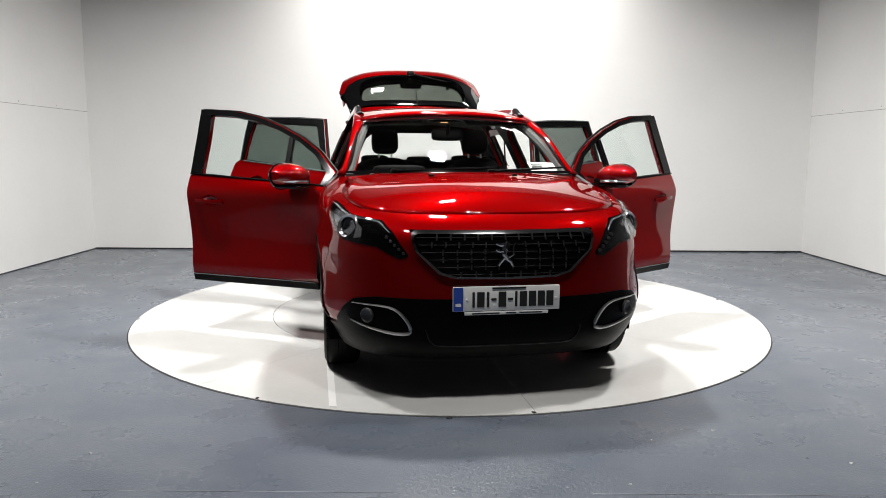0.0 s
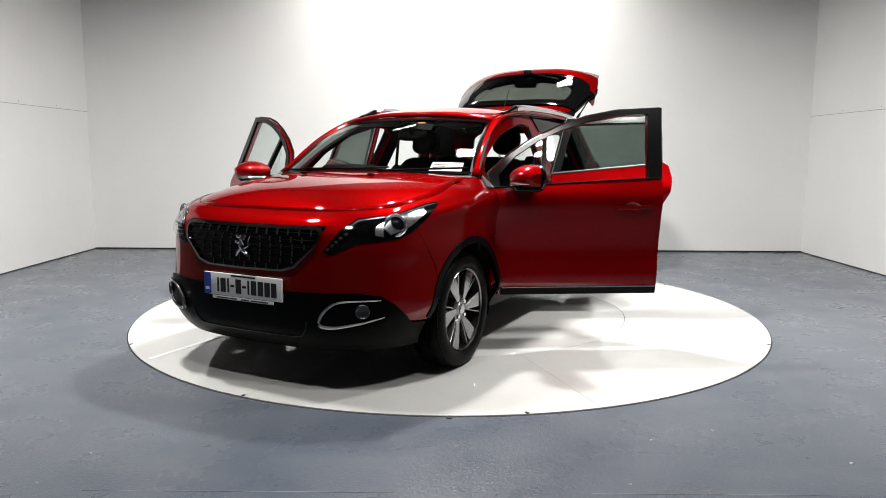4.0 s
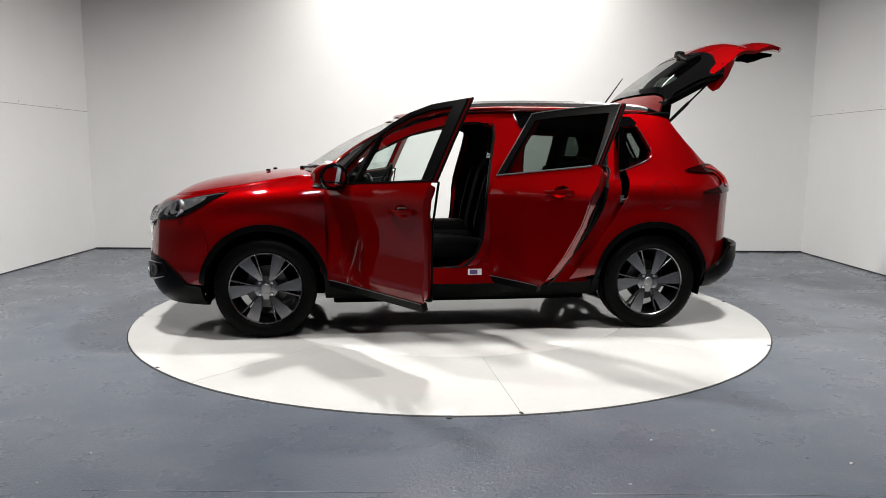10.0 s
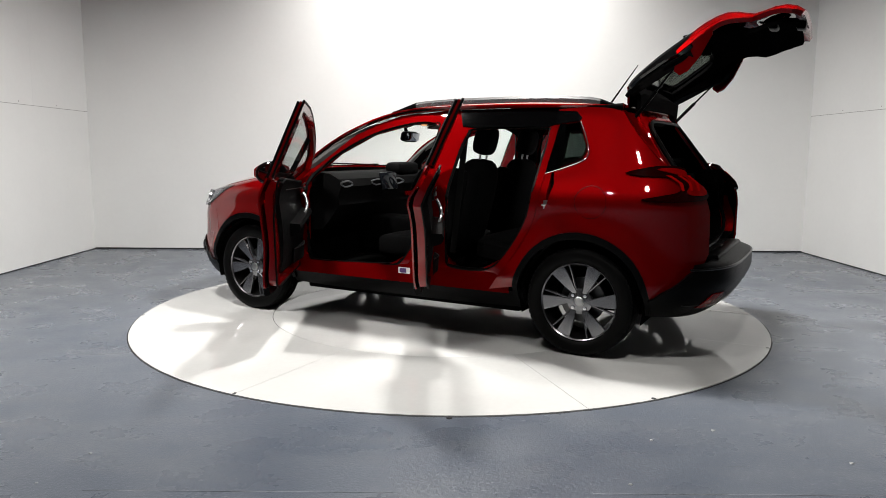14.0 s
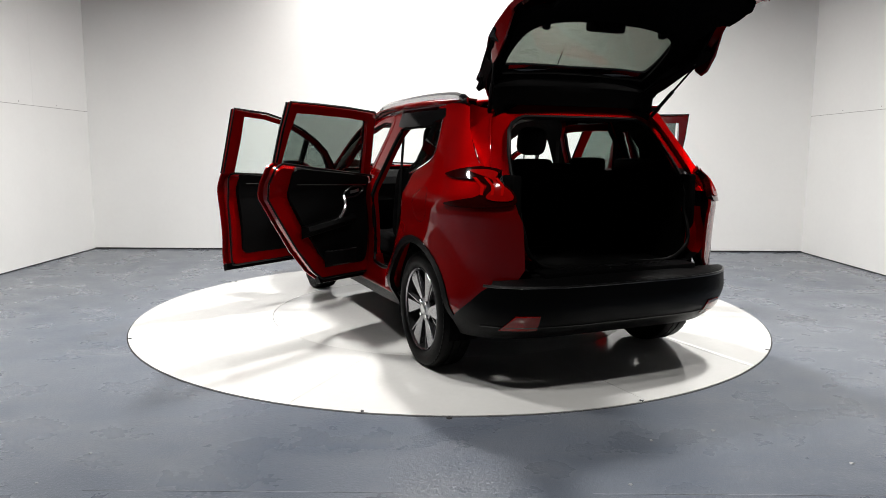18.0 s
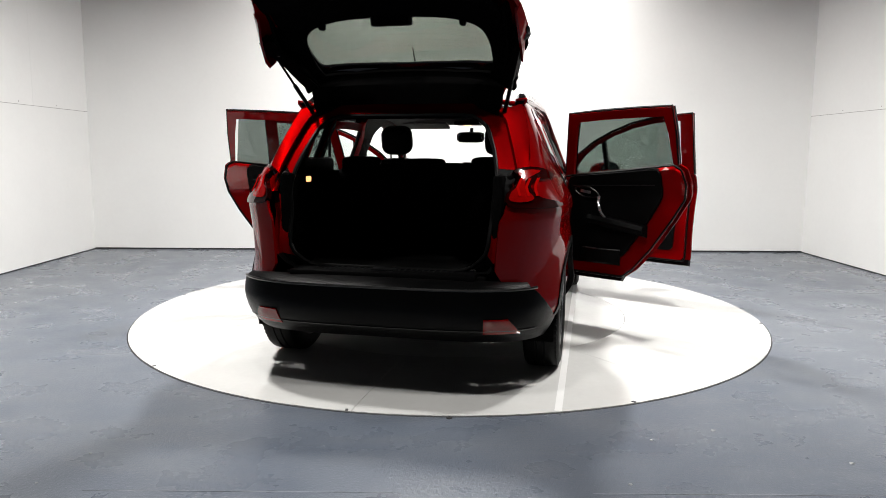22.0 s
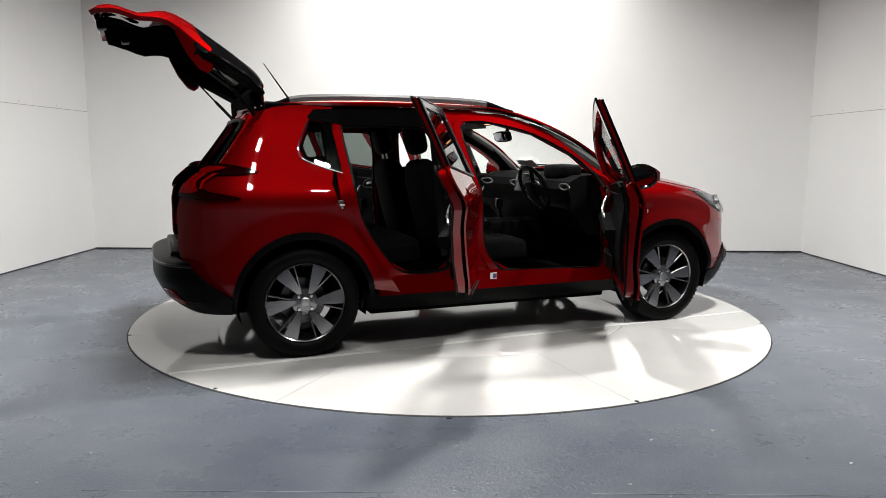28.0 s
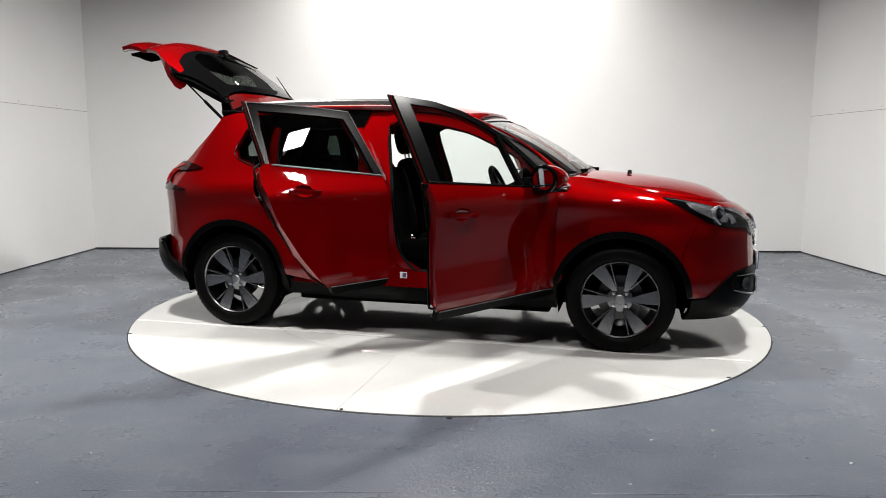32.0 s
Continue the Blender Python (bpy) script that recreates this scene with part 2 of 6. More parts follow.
def ribbon(bm, a, b, fmap, out, thick=0.012, cols=2):
    """A curved band between two 2D polylines of equal count, laid on fmap, with thickness."""
    t = bmesh.new()
    grid = [[t.verts.new(fmap(*(Vector(p).lerp(Vector(q), k / cols)))) for k in range(cols + 1)] for p, q in zip(a, b)]
    for r0, r1 in zip(grid[:-1], grid[1:]):
        for k in range(cols):
            t.faces.new((r0[k], r0[k + 1], r1[k + 1], r1[k]))
    t.normal_update()
    if sum(f.normal.dot(Vector(out)) for f in t.faces) < 0:
        bmesh.ops.reverse_faces(t, faces=t.faces[:])
        t.normal_update()
    o = {v: bm.verts.new(v.co) for v in t.verts}
    i = {v: bm.verts.new(v.co - v.normal * thick) for v in t.verts}
    for f in t.faces:
        bm.faces.new([o[v] for v in f.verts])
        bm.faces.new([i[v] for v in reversed(f.verts)])
    for e in t.edges:
        if len(e.link_loops) == 1:
            lp = e.link_loops[0]
            p, q = lp.vert, lp.link_loop_next.vert
            bm.faces.new((o[q], o[p], i[p], i[q]))
    t.free()
    return bm


# ------------------------------------------------------------------ room
DARK_WALL = material("dark_workshop_wall", (0.05, 0.05, 0.052), 0.8, 0, 0, 0.1, 2.0)


def floor_paint():
    """Worn blue-grey floor paint: broad cloudy patches, pale drag scuffs, orange-peel gloss."""
    m = bpy.data.materials.new("grey_epoxy_floor")
    m.use_nodes = True
    n, l = m.node_tree.nodes, m.node_tree.links
    b = n["Principled BSDF"]
    tc = n.new("ShaderNodeTexCoord")

    def noisy(scale, detail, stretch=(1, 1, 1), rough=0.55):
        mp, t = n.new("ShaderNodeMapping"), n.new("ShaderNodeTexNoise")
        mp.inputs["Scale"].default_value = stretch
        t.inputs["Scale"].default_value, t.inputs["Detail"].default_value, t.inputs["Roughness"].default_value = scale, detail, rough
        l.new(tc.outputs["Object"], mp.inputs[0])
        l.new(mp.outputs[0], t.inputs["Vector"])
        return t.outputs[0]

    def ramp(src, lo, hi, a=0.0, c=1.0):
        r = n.new("ShaderNodeMapRange")
        for key, value in (("From Min", lo), ("From Max", hi), ("To Min", a), ("To Max", c)):
            r.inputs[key].default_value = value
        l.new(src, r.inputs[0])
        return r.outputs[0]

    def mix(fac, a, c):
        x = n.new("ShaderNodeMix")
        x.data_type = "RGBA"
        l.new(fac, x.inputs[0])
        for k, v in ((6, a), (7, c)):
            if isinstance(v, tuple):
                x.inputs[k].default_value = (*v, 1)
            else:
                l.new(v, x.inputs[k])
        return x.outputs[2]

    def times(a, c):
        x = n.new("ShaderNodeMath")
        x.operation = "MULTIPLY"
        l.new(a, x.inputs[0])
        l.new(c, x.inputs[1])
        return x.outputs[0]

    cloud = ramp(noisy(0.55, 5), 0.35, 0.65)
    tone = mix(cloud, (0.087, 0.103, 0.132), (0.127, 0.141, 0.167))
    patch = ramp(noisy(2.4, 6, (1, 2.2, 1)), 0.42, 0.72, 0.0, 0.32)
    tone = mix(patch, tone, (0.158, 0.168, 0.182))
    scuff = times(ramp(noisy(24, 7, (1, 4, 1), 0.7), 0.60, 0.68), ramp(noisy(1.1, 3), 0.46, 0.62))
    tone = mix(ramp(scuff, 0, 1, 0, 0.55), tone, (0.36, 0.38, 0.40))
    # Pale specks in the colour stand in for glints off the rough gloss.
    glint = times(ramp(noisy(150, 2, (1, 2, 1)), 0.70, 0.75), ramp(noisy(0.8, 3), 0.44, 0.60))
    tone = mix(ramp(glint, 0, 1, 0, 0.5), tone, (0.42, 0.43, 0.44))
    drag = times(ramp(noisy(5, 4, (0.8, 9, 1)), 0.62, 0.70), ramp(noisy(0.9, 2), 0.45, 0.6))
    tone = mix(ramp(drag, 0, 1, 0, 0.5), tone, (0.06, 0.065, 0.075))
    l.new(tone, b.inputs["Base Color"])
    l.new(ramp(noisy(3.0, 5), 0.3, 0.7, 0.22, 0.38), b.inputs["Roughness"])
    b.inputs["Specular IOR Level"].default_value = 0.38
    bp = n.new("ShaderNodeBump")
    bp.inputs["Strength"].default_value, bp.inputs["Distance"].default_value = 0.55, 0.004
    l.new(noisy(80, 4), bp.inputs["Height"])
    l.new(bp.outputs[0], b.inputs["Normal"])
    return m


FLOOR = floor_paint()
WALL = material("white_panel_wall", (0.76, 0.76, 0.75), 0.7, 0, 0, 0.03, 1.5, 0.1, 60)
CEILING = material("dark_ceiling", (0.05, 0.05, 0.05), 0.9, 0, 0, 0.05, 2.0)
DISC = material("white_turntable_paint", (0.62, 0.62, 0.605), 0.07, 0, 0, 0.07, 2.2, 0.015, 9, rough_var=0.05)
GAP = material("dark_gap", (0.02, 0.02, 0.022), 0.8)
XW, YB, YF = 4.30, 3.28, -7.0

bm = bmesh.new()
box(bm, (0, (YB + YF) / 2, -0.066), (2 * XW + 0.4, YB - YF + 0.4, 0.12))
floor = tagged(part("floor", bm, FLOOR, smooth=False), "grey-blue painted epoxy floor, scuffed and semi-glossy", "floor", kind="structure")
# South of BAY the side walls are unseen, made dark to cut bounced light.
BAY = 0.3


def wall(name, c, s, label, mat=WALL):
    bm = bmesh.new()
    box(bm, c, s)
    return tagged(part(name, bm, mat, smooth=False), label, "wall", kind="structure")


TOP = 3.05
wall("wall_north", (0, YB + 0.06, TOP / 2), (2 * XW + 0.4, 0.12, TOP), "white smooth back wall washed by two floodlights")
wall("wall_north_upper", (0, YB + 0.06, (TOP + CEIL) / 2), (2 * XW + 0.4, 0.12, CEIL - TOP), "plain dark wall above the white panels", DARK_WALL)
# Unseen wall behind the camera, kept dark to hold down fill light.
wall("wall_south", (0, YF - 0.06, CEIL / 2), (2 * XW + 0.4, 0.12, CEIL), "plain dark wall closing the workshop", DARK_WALL)
for nm, sx in (("wall_west", -1), ("wall_east", 1)):
    wall(nm, (sx * (XW + 0.06), (YB + BAY) / 2, TOP / 2), (0.12, YB - BAY, TOP), "white panelled side wall with thin joints")
    wall(nm + "_upper", (sx * (XW + 0.06), (YB + BAY) / 2, (TOP + CEIL) / 2), (0.12, YB - BAY, CEIL - TOP), "plain dark wall above the white panels", DARK_WALL)
    wall(nm + "_workshop", (sx * (XW + 0.06), (BAY + YF) / 2, CEIL / 2), (0.12, BAY - YF, CEIL), "plain dark workshop side wall", DARK_WALL)
bm = bmesh.new()
box(bm, (0, (YB + YF) / 2, CEIL + 0.05), (2 * XW + 0.4, YB - YF + 0.4, 0.1))
tagged(part("ceiling", bm, CEILING, smooth=False), "dark workshop ceiling", "ceiling", kind="structure")

# ------------------------------------------------------------------ turntable
RT = 2.247
turntable = tagged(new("turntable"), "round white painted car turntable flush with floor", "turntable")


def flat_sector(r0, r1, a0, a1, n):
    """A flat plate between two radii and two angles in degrees, 30 mm thick, its top at 0."""
    bm = bmesh.new()
    rings = []
    for i in range(n + 1):
        a = radians(a0 + (a1 - a0) * i / n)
        rings.append([Vector((r * math.cos(a), r * math.sin(a), z)) for r, z in ((r0, -0.03), (r0, -0.0012), (r0 + 0.0012, 0.0), (r1 - 0.0012, 0.0), (r1, -0.0012), (r1, -0.03))])
    loft(bm, rings, True, True)
    return bm


bm = bmesh.new()
lathe(bm, [(0, 0.0), (0.45, 0.0), (0.9, 0.0), (1.3020, 0.0), (1.3035, -0.001), (1.3035, -0.03)], 120)
bmesh.ops.transform(bm, matrix=Matrix.Rotation(math.pi / 2, 4, "X"), verts=bm.verts)
if sum(f.normal.z for f in bm.faces) < 0:
    bmesh.ops.reverse_faces(bm, faces=bm.faces)
part("inner_plate", bm, DISC, turntable)
seg = None
for k in range(8):
    if seg is None:
        seg = part("outer_plate", flat_sector(1.3065, RT - 0.003, 0.03, 44.97, 24), DISC, turntable)
        seg.matrix_basis = pose(0, 0, 0, 0, 0, 0.8)
    else:
        share(seg, turntable, pose(0, 0, 0, 0, 0, 0.8 + 45 * k))
bm = bmesh.new()
lathe(bm, [(0, -0.004), (1.0, -0.004), (RT - 0.006, -0.004)], 96)
bmesh.ops.transform(bm, matrix=Matrix.Rotation(math.pi / 2, 4, "X"), verts=bm.verts)
part("joint_bed", bm, GAP, turntable)
# rim notches and the long pale strip
for k, a in enumerate((0.5, 36.4, 90.8, 145.4, 180.2, 215.8, 271.3, 326.0)):
    bm = bmesh.new()
    box(bm, ((RT - 0.014) * math.cos(radians(a)), (RT - 0.014) * math.sin(radians(a)), 0.001), (0.02, 0.014, 0.004), 0.001, Matrix.Rotation(radians(a + 20), 4, "Z"))
    part("rim_notch", bm, GAP, turntable)
STRIP = material("worn_pale_strip", (0.84, 0.84, 0.83), 0.12, 0, 0, 0.05, 5.0)
bm = bmesh.new()
for x0, x1 in ((-2.02, 2.02),):
    box(bm, (0, -0.925, 0.0008), (x1 - x0, 0.035, 0.0024), 0.0, Matrix.Rotation(radians(1.0), 4, "Z"))
part("pale_strip", bm, STRIP, turntable, "pale straight strip across the turntable", False)
bm = bmesh.new()
lathe(bm, [(RT - 0.003, -0.005), (RT + 0.0045, -0.005), (RT + 0.006, -0.0065)], 160)
bmesh.ops.transform(bm, matrix=Matrix.Rotation(math.pi / 2, 4, "X"), verts=bm.verts)
ring = tagged(part("turntable_gap", bm, GAP), "dark gap ring round the turntable", "gap", kind="structure")

bm = bmesh.new()
lathe(bm, [(0.0, 0.004), (0.011, 0.003), (0.014, -0.001), (0.014, -0.01)], 16, Matrix.Translation((-0.003, -2.262, -0.004)) @ Matrix.Rotation(math.pi / 2, 4, "X"))
tagged(part("floor_bolt", bm, GAP), "small dark bolt in the floor beside the turntable", "bolt")
CHIP = material("pale_paint_chip", (0.30, 0.31, 0.32), 0.6)
for x, y in ((1.136, -2.388), (1.554, -2.712), (0.649, -2.902), (0.839, -2.498), (-1.491, -2.92), (-1.424, -2.664)):
    bm = bmesh.new()
    r = random.uniform(0.006, 0.012)
    pts = [(r * random.uniform(0.6, 1.3) * math.cos(k * math.pi / 3), r * random.uniform(0.6, 1.3) * math.sin(k * math.pi / 3)) for k in range(6)]
    loft(bm, [[(px, py, 0.0) for px, py in pts], [(px * 0.7, py * 0.7, 0.003) for px, py in pts]])
    chip = tagged(part("debris_chip", bm, CHIP), "tiny pale chip lying on the grey floor", "debris", "chips on the floor")
    chip.location = (x, y, -0.006)
FJ = material("floor_joint", (0.15, 0.16, 0.18), 0.5, 0, 0, 0.9, 9.0)
for x0, x1 in ((-4.2, -1.6), (-1.3, -0.2), (0.5, 1.9), (2.1, 4.2)):
    bm = bmesh.new()
    box(bm, ((x0 + x1) / 2, -2.975, -0.0056), (x1 - x0, 0.004, 0.0012))
    tagged(part("floor_joint", bm, FJ, smooth=False), "thin worn joint line in the painted floor", "floor joint", kind="structure")
JOINT = material("wall_joint", (0.36, 0.35, 0.34), 0.9)
for sx, z in ((-1, 1.640), (1, 1.625)):
    bm = bmesh.new()
    box(bm, (sx * (XW - 0.001), (YB + BAY) / 2, z), (0.004, YB - BAY, 0.005))
    tagged(part("wall_joint_west" if sx < 0 else "wall_joint_east", bm, JOINT, smooth=False), "thin dark horizontal joint in wall panels", "wall joint", kind="structure")
    bm = bmesh.new()
    box(bm, (sx * XW, 2.16, (z + TOP) / 2), (0.0012, 0.004, TOP - z))
    tagged(part("wall_seam_west" if sx < 0 else "wall_seam_east", bm, WALL, smooth=False), "thin vertical panel seam in white wall", "wall joint", kind="structure")
    for k in range(4):
        bm = bmesh.new()
        y = 0.5 + 0.7 * k
        lathe(bm, [(0.0, 0.003), (0.006, 0.002), (0.007, 0.0)], 8, Matrix.Translation((sx * (XW - 0.0005), y, z + 0.03)) @ Matrix.Rotation(math.pi / 2 * sx, 4, "Z"))
        tagged(part("panel_screw", bm, JOINT), "small screw head along wall panel joint", "screw", "wall panel screws")
for nm, c, sz in (("baseboard_north", (0, YB - 0.004, 0.004), (2 * XW, 0.008, 0.018)), ("baseboard_west", (-XW + 0.002, (YB + YF) / 2, 0.0), (0.004, YB - YF, 0.011)), ("baseboard_east", (XW - 0.002, (YB + YF) / 2, 0.0), (0.004, YB - YF, 0.011))):
    bm = bmesh.new()
    box(bm, c, sz)
    tagged(part(nm, bm, GAP, smooth=False), "thin dark shadow gap along the wall foot", "baseboard", kind="structure")

# ------------------------------------------------------------------ the car's surface
X0F, X0R = 1.15, -1.30
W = curve([(0.16, 0.74), (0.26, 0.80), (0.34, 0.836), (0.40, 0.850), (0.46, 0.852), (0.52, 0.846), (0.60, 0.842), (0.70, 0.847), (0.80, 0.856), (0.87, 0.8625),
           (0.905, 0.864), (0.935, 0.858), (0.97, 0.843), (1.0, 0.828), (1.06, 0.798),
           (1.20, 0.735), (1.35, 0.668), (1.46, 0.615), (1.54, 0.56)])
NOSE = curve([(0.16, 1.93), (0.22, 2.015), (0.30, 2.068), (0.42, 2.085), (0.55, 2.08), (0.65, 2.072), (0.75, 2.062), (0.82, 2.048), (0.88, 2.02), (0.95, 1.965)])
TAIL = curve([(0.20, -1.86), (0.30, -1.95), (0.45, -2.0), (0.62, -2.012), (0.80, -2.012), (0.95, -2.002), (1.05, -1.965), (1.10, -1.90), (1.20, -1.83),
              (1.30, -1.745), (1.43, -1.63), (1.50, -1.54)])
HOOD_EDGE = curve([(0.85, 1.045), (1.1, 1.022), (1.3, 0.99), (1.5, 0.955), (1.7, 0.925), (1.85, 0.905), (1.95, 0.895), (2.05, 0.887)])


AXF, AXR, HUB_Z, TYRE_R = 1.272, -1.270, 0.320, 0.322


def flare(x, z):
    """How far the flank swells round the wheel arches."""
    d = 0.0
    for ax in (AXF, AXR):
        r = math.hypot(x - ax, z - 0.315)
        d += 0.030 * math.exp(-((r - 0.40) / 0.085) ** 2) * ease((z - 0.30) / 0.12)
    d += 0.010 * ease((-x - 0.45) / 0.6) * math.exp(-((z - 0.925) / 0.07) ** 2)
    d += 0.010 * ease((x - 0.35) / 0.6) * math.exp(-((z - 0.865) / 0.06) ** 2)
    return d


def ease(q):
    q = min(max(q, 0.0), 1.0)
    return q * q * (3 - 2 * q)


def taper(x, z):
    return 1 - 0.10 * ease(x / 1.0) * ease((z - 0.95) / 0.15)


NQ = 0.60


def front(th, z, off=0.0):
    """The nose: th runs from the left flank (below 0) round the front to the right one (above pi)."""
    s = 1
    if th > math.pi / 2:
        th, s = math.pi - th, -1
    w, a = W(z) + off, NOSE(z) + off - X0F
    if th <= 0:
        x, y = X0F + th, w * taper(X0F + th, z) + flare(X0F + th, z)
    else:
        x, y = X0F + a * max(math.sin(th), 0) ** NQ, w * taper(X0F, z) * max(math.cos(th), 0) ** NQ
        y += flare(x, z) * max(math.cos(th), 0) ** 0.5
        y *= 1 - 0.045 * ease((x - 1.2) / 0.5) * ease((z - 0.68) / 0.18)
    zt = HOOD_EDGE(x)
    q = min(max((z - zt + 0.14) / 0.14, 0), 1)
    d = 0.12 * (1 - math.sqrt(1 - q * q)) * ease((x - 0.78) / 0.35)
    cx = x if x < 1.0 else 1.0
    v = Vector((x - cx, y))
    if v.length > 1e-4:
        v = v.normalized() * d
        x, y = x - v.x, y - v.y
    return Vector((x, s * y, z))


def lip(th):
    """Height of the bonnet's edge at the angle th of the nose."""
    z = 0.9
    for k in range(8):
        z = HOOD_EDGE(X0F + (NOSE(z) - X0F) * max(math.sin(th), 0) ** NQ)
    return z


def rear(th, z, off=0.0, tail=None):
    """The tail: th runs from the left flank (below 0) round the back to the right one."""
    s = 1
    if th > math.pi / 2:
        th, s = math.pi - th, -1
    w, a = W(z) + off, X0R - (tail or TAIL)(z) + off
    if th <= 0:
        x, y = X0R - th, w + flare(X0R - th, z)
    else:
        x, y = X0R - a * max(math.sin(th), 0) ** 0.6667, w * max(math.cos(th), 0) ** 0.6667
        y += flare(x, z) * max(math.cos(th), 0) ** 0.5
    return Vector((x, s * y, z))


def flank(x, z, off=0.0, s=1):
    return Vector((x, s * (W(z) * taper(x, z) + flare(x, z) + off), z))


def fx(x, z):
    return (x - X0F, z) if x <= X0F else (math.asin(min(1, ((x - X0F) / (NOSE(z) - X0F)) ** (1 / NQ))), z)


def fy(y, z):
    return (math.acos(min(1, (y / (W(z) * taper(X0F, z))) ** (1 / NQ))), z)


def rx(x, z):
    return (X0R - x, z) if x >= X0R else (math.asin(min(1, ((X0R - x) / (X0R - TAIL(z))) ** 1.5)), z)


def ry(y, z):
    return (math.acos(min(1, (y / W(z)) ** 1.5)), z)


def mirrored(poly, s):
    return poly if s > 0 else [(math.pi - u, v) for u, v in poly]


def away(c):
    return Vector((c.x * 0.6, c.y, 0.05))


def arc(cx, cz, r, a0, a1, n):
    return [(cx + r * math.cos(radians(a0 + (a1 - a0) * i / n)), cz + r * math.sin(radians(a0 + (a1 - a0) * i / n))) for i in range(n + 1)]


OY = -0.0843
car = tagged(new("car"), "red compact crossover car, all doors and tailgate open, on turntable", "car")

# ------------------------------------------------------------------ body
for s in (1, -1):
    # front wing with the wheel arch cut out
    pts = [(0.885, 0.345)] + arc(AXF, 0.315, 0.392, 176, 30, 14) + [(1.615, 0.62), (1.66, 0.72), (1.70, 0.80), (1.80, 0.905)]
    top = [(x, HOOD_EDGE(x) - 0.004) for x in (1.66, 1.5, 1.35, 1.2, 1.05, 0.93)]
    pts += top + [(0.885, 0.99), (0.892, 0.8)]
    bm = bmesh.new()
    sheet(bm, mirrored([fx(*p) for p in pts], s), front, away, 0.04, 0.014, 0.02, True)
    part("front_wing", bm, (RED, DARK_TRIM), car)
    bm = bmesh.new()
    sheet(bm, rounded([(0.972, 0.988), (0.882, 1.052), (0.892, 0.978)], 0.006, 2), lambda u, v: flank(u, v, 0.008, s), (0, s, 0), 0.04, 0.012)
    part("wing_corner_trim", bm, FOG_GREY, car, "satin grey corner trim below the pillar")
    # rear quarter
    pts = [(-0.70, 0.345)] + arc(AXR, 0.315, 0.392, 10, 172, 16)
    lower = [rx(*p) for p in pts] + [rx(-1.70, 0.36), ry(0.62, 0.52), ry(0.56, 0.62), ry(0.575, 0.85), ry(0.60, 0.95), rx(-1.79, 1.05), rx(-1.70, 1.115), rx(-1.65, 1.158), rx(-1.56, 1.257), rx(-1.48, 1.36), rx(-1.425, 1.44),
             rx(-1.2, 1.45), rx(-1.05, 1.44), rx(-1.07, 1.36), rx(-1.075, 1.13), rx(-1.105, 1.0), rx(-1.08, 0.895), rx(-1.005, 0.76), rx(-0.875, 0.57), rx(-0.76, 0.43)]
    bm = bmesh.new()
    q = [(-1.075, 1.355), (-1.195, 1.372), (-1.275, 1.20), (-1.245, 1.13), (-1.035, 1.062)]
    cut = [(-1.08, 1.345), (-1.19, 1.362), (-1.265, 1.20), (-1.24, 1.14), (-1.045, 1.075)]
    sheet(bm, mirrored(lower, s), rear, away, 0.05, 0.014, 0.04, True, mirrored([rx(*p) for p in cut], s))
    part("rear_quarter", bm, (RED, DARK_TRIM), car)
    # door surround: pillars and sill, set in from the doors
    J = -0.045
    bm = bmesh.new()
    fm = lambda u, v: flank(u, v, J, s)
    sheet(bm, flowing([(-0.165, 0.36), (-0.12, 0.47), (-0.155, 0.7), (-0.185, 0.96), (-0.25, 1.25), (-0.24, 1.34), (-0.16, 1.385), (-0.12, 1.44), (-0.5, 1.45), (-0.48, 1.345), (-0.43, 1.30), (-0.38, 1.1), (-0.36, 0.8), (-0.345, 0.55), (-0.40, 0.46), (-0.36, 0.36)], 2), fm, (0, s, 0), 0.06, 0.05, None, True)
    sheet(bm, [(0.88, 0.33), (0.88, 0.42), (0.62, 0.415), (0.06, 0.435), (-0.06, 0.50), (-0.36, 0.52), (-0.45, 0.46), (-0.62, 0.455), (-0.70, 0.49), (-0.83, 0.48), (-0.83, 0.33)], lambda u, v: Vector((u, s * (W(0.40) - 0.014 - 0.26 * (v - 0.33)), v)), (0, s, 0), 0.08, 0.05, None, True)
    sheet(bm, [(0.89, 0.36), (0.89, 1.02), (0.80, 1.03), (0.76, 0.98), (0.78, 0.46), (0.70, 0.38)], fm, (0, s, 0), 0.08, 0.05, None, True)
    sheet(bm, [(0.86, 1.03), (0.72, 1.07), (0.59, 1.178), (0.31, 1.312), (0.0, 1.382), (-0.20, 1.388), (-0.22, 1.44), (0.10, 1.425), (0.28, 1.372), (0.575, 1.255)], fm, (0, s, 0), 0.06, 0.04, None, True)
    sheet(bm, [(-1.05, 1.42), (-1.0, 1.34), (-1.015, 1.28), (-0.985, 1.08), (-0.945, 0.81), (-0.79, 0.55), (-0.60, 0.44), (-0.72, 0.36), (-0.90, 0.55), (-1.05, 0.80), (-1.06, 1.1)], fm, (0, s, 0), 0.06, 0.04, None, True)
    part("door_surround", bm, (RED, DARK_TRIM), car)
    bm = bmesh.new()
    sheet(bm, [(-0.40, 1.347), (-0.48, 1.338), (-0.99, 1.338), (-1.2, 1.40), (-1.2, 1.455), (-0.36, 1.455)], lambda u, v: flank(u, v, -0.035, s), (0, s, 0), 0.08, 0.02)
    part("roof_side_trim", bm, GLOSS_BLACK, car, "gloss black trim over the rear door opening")
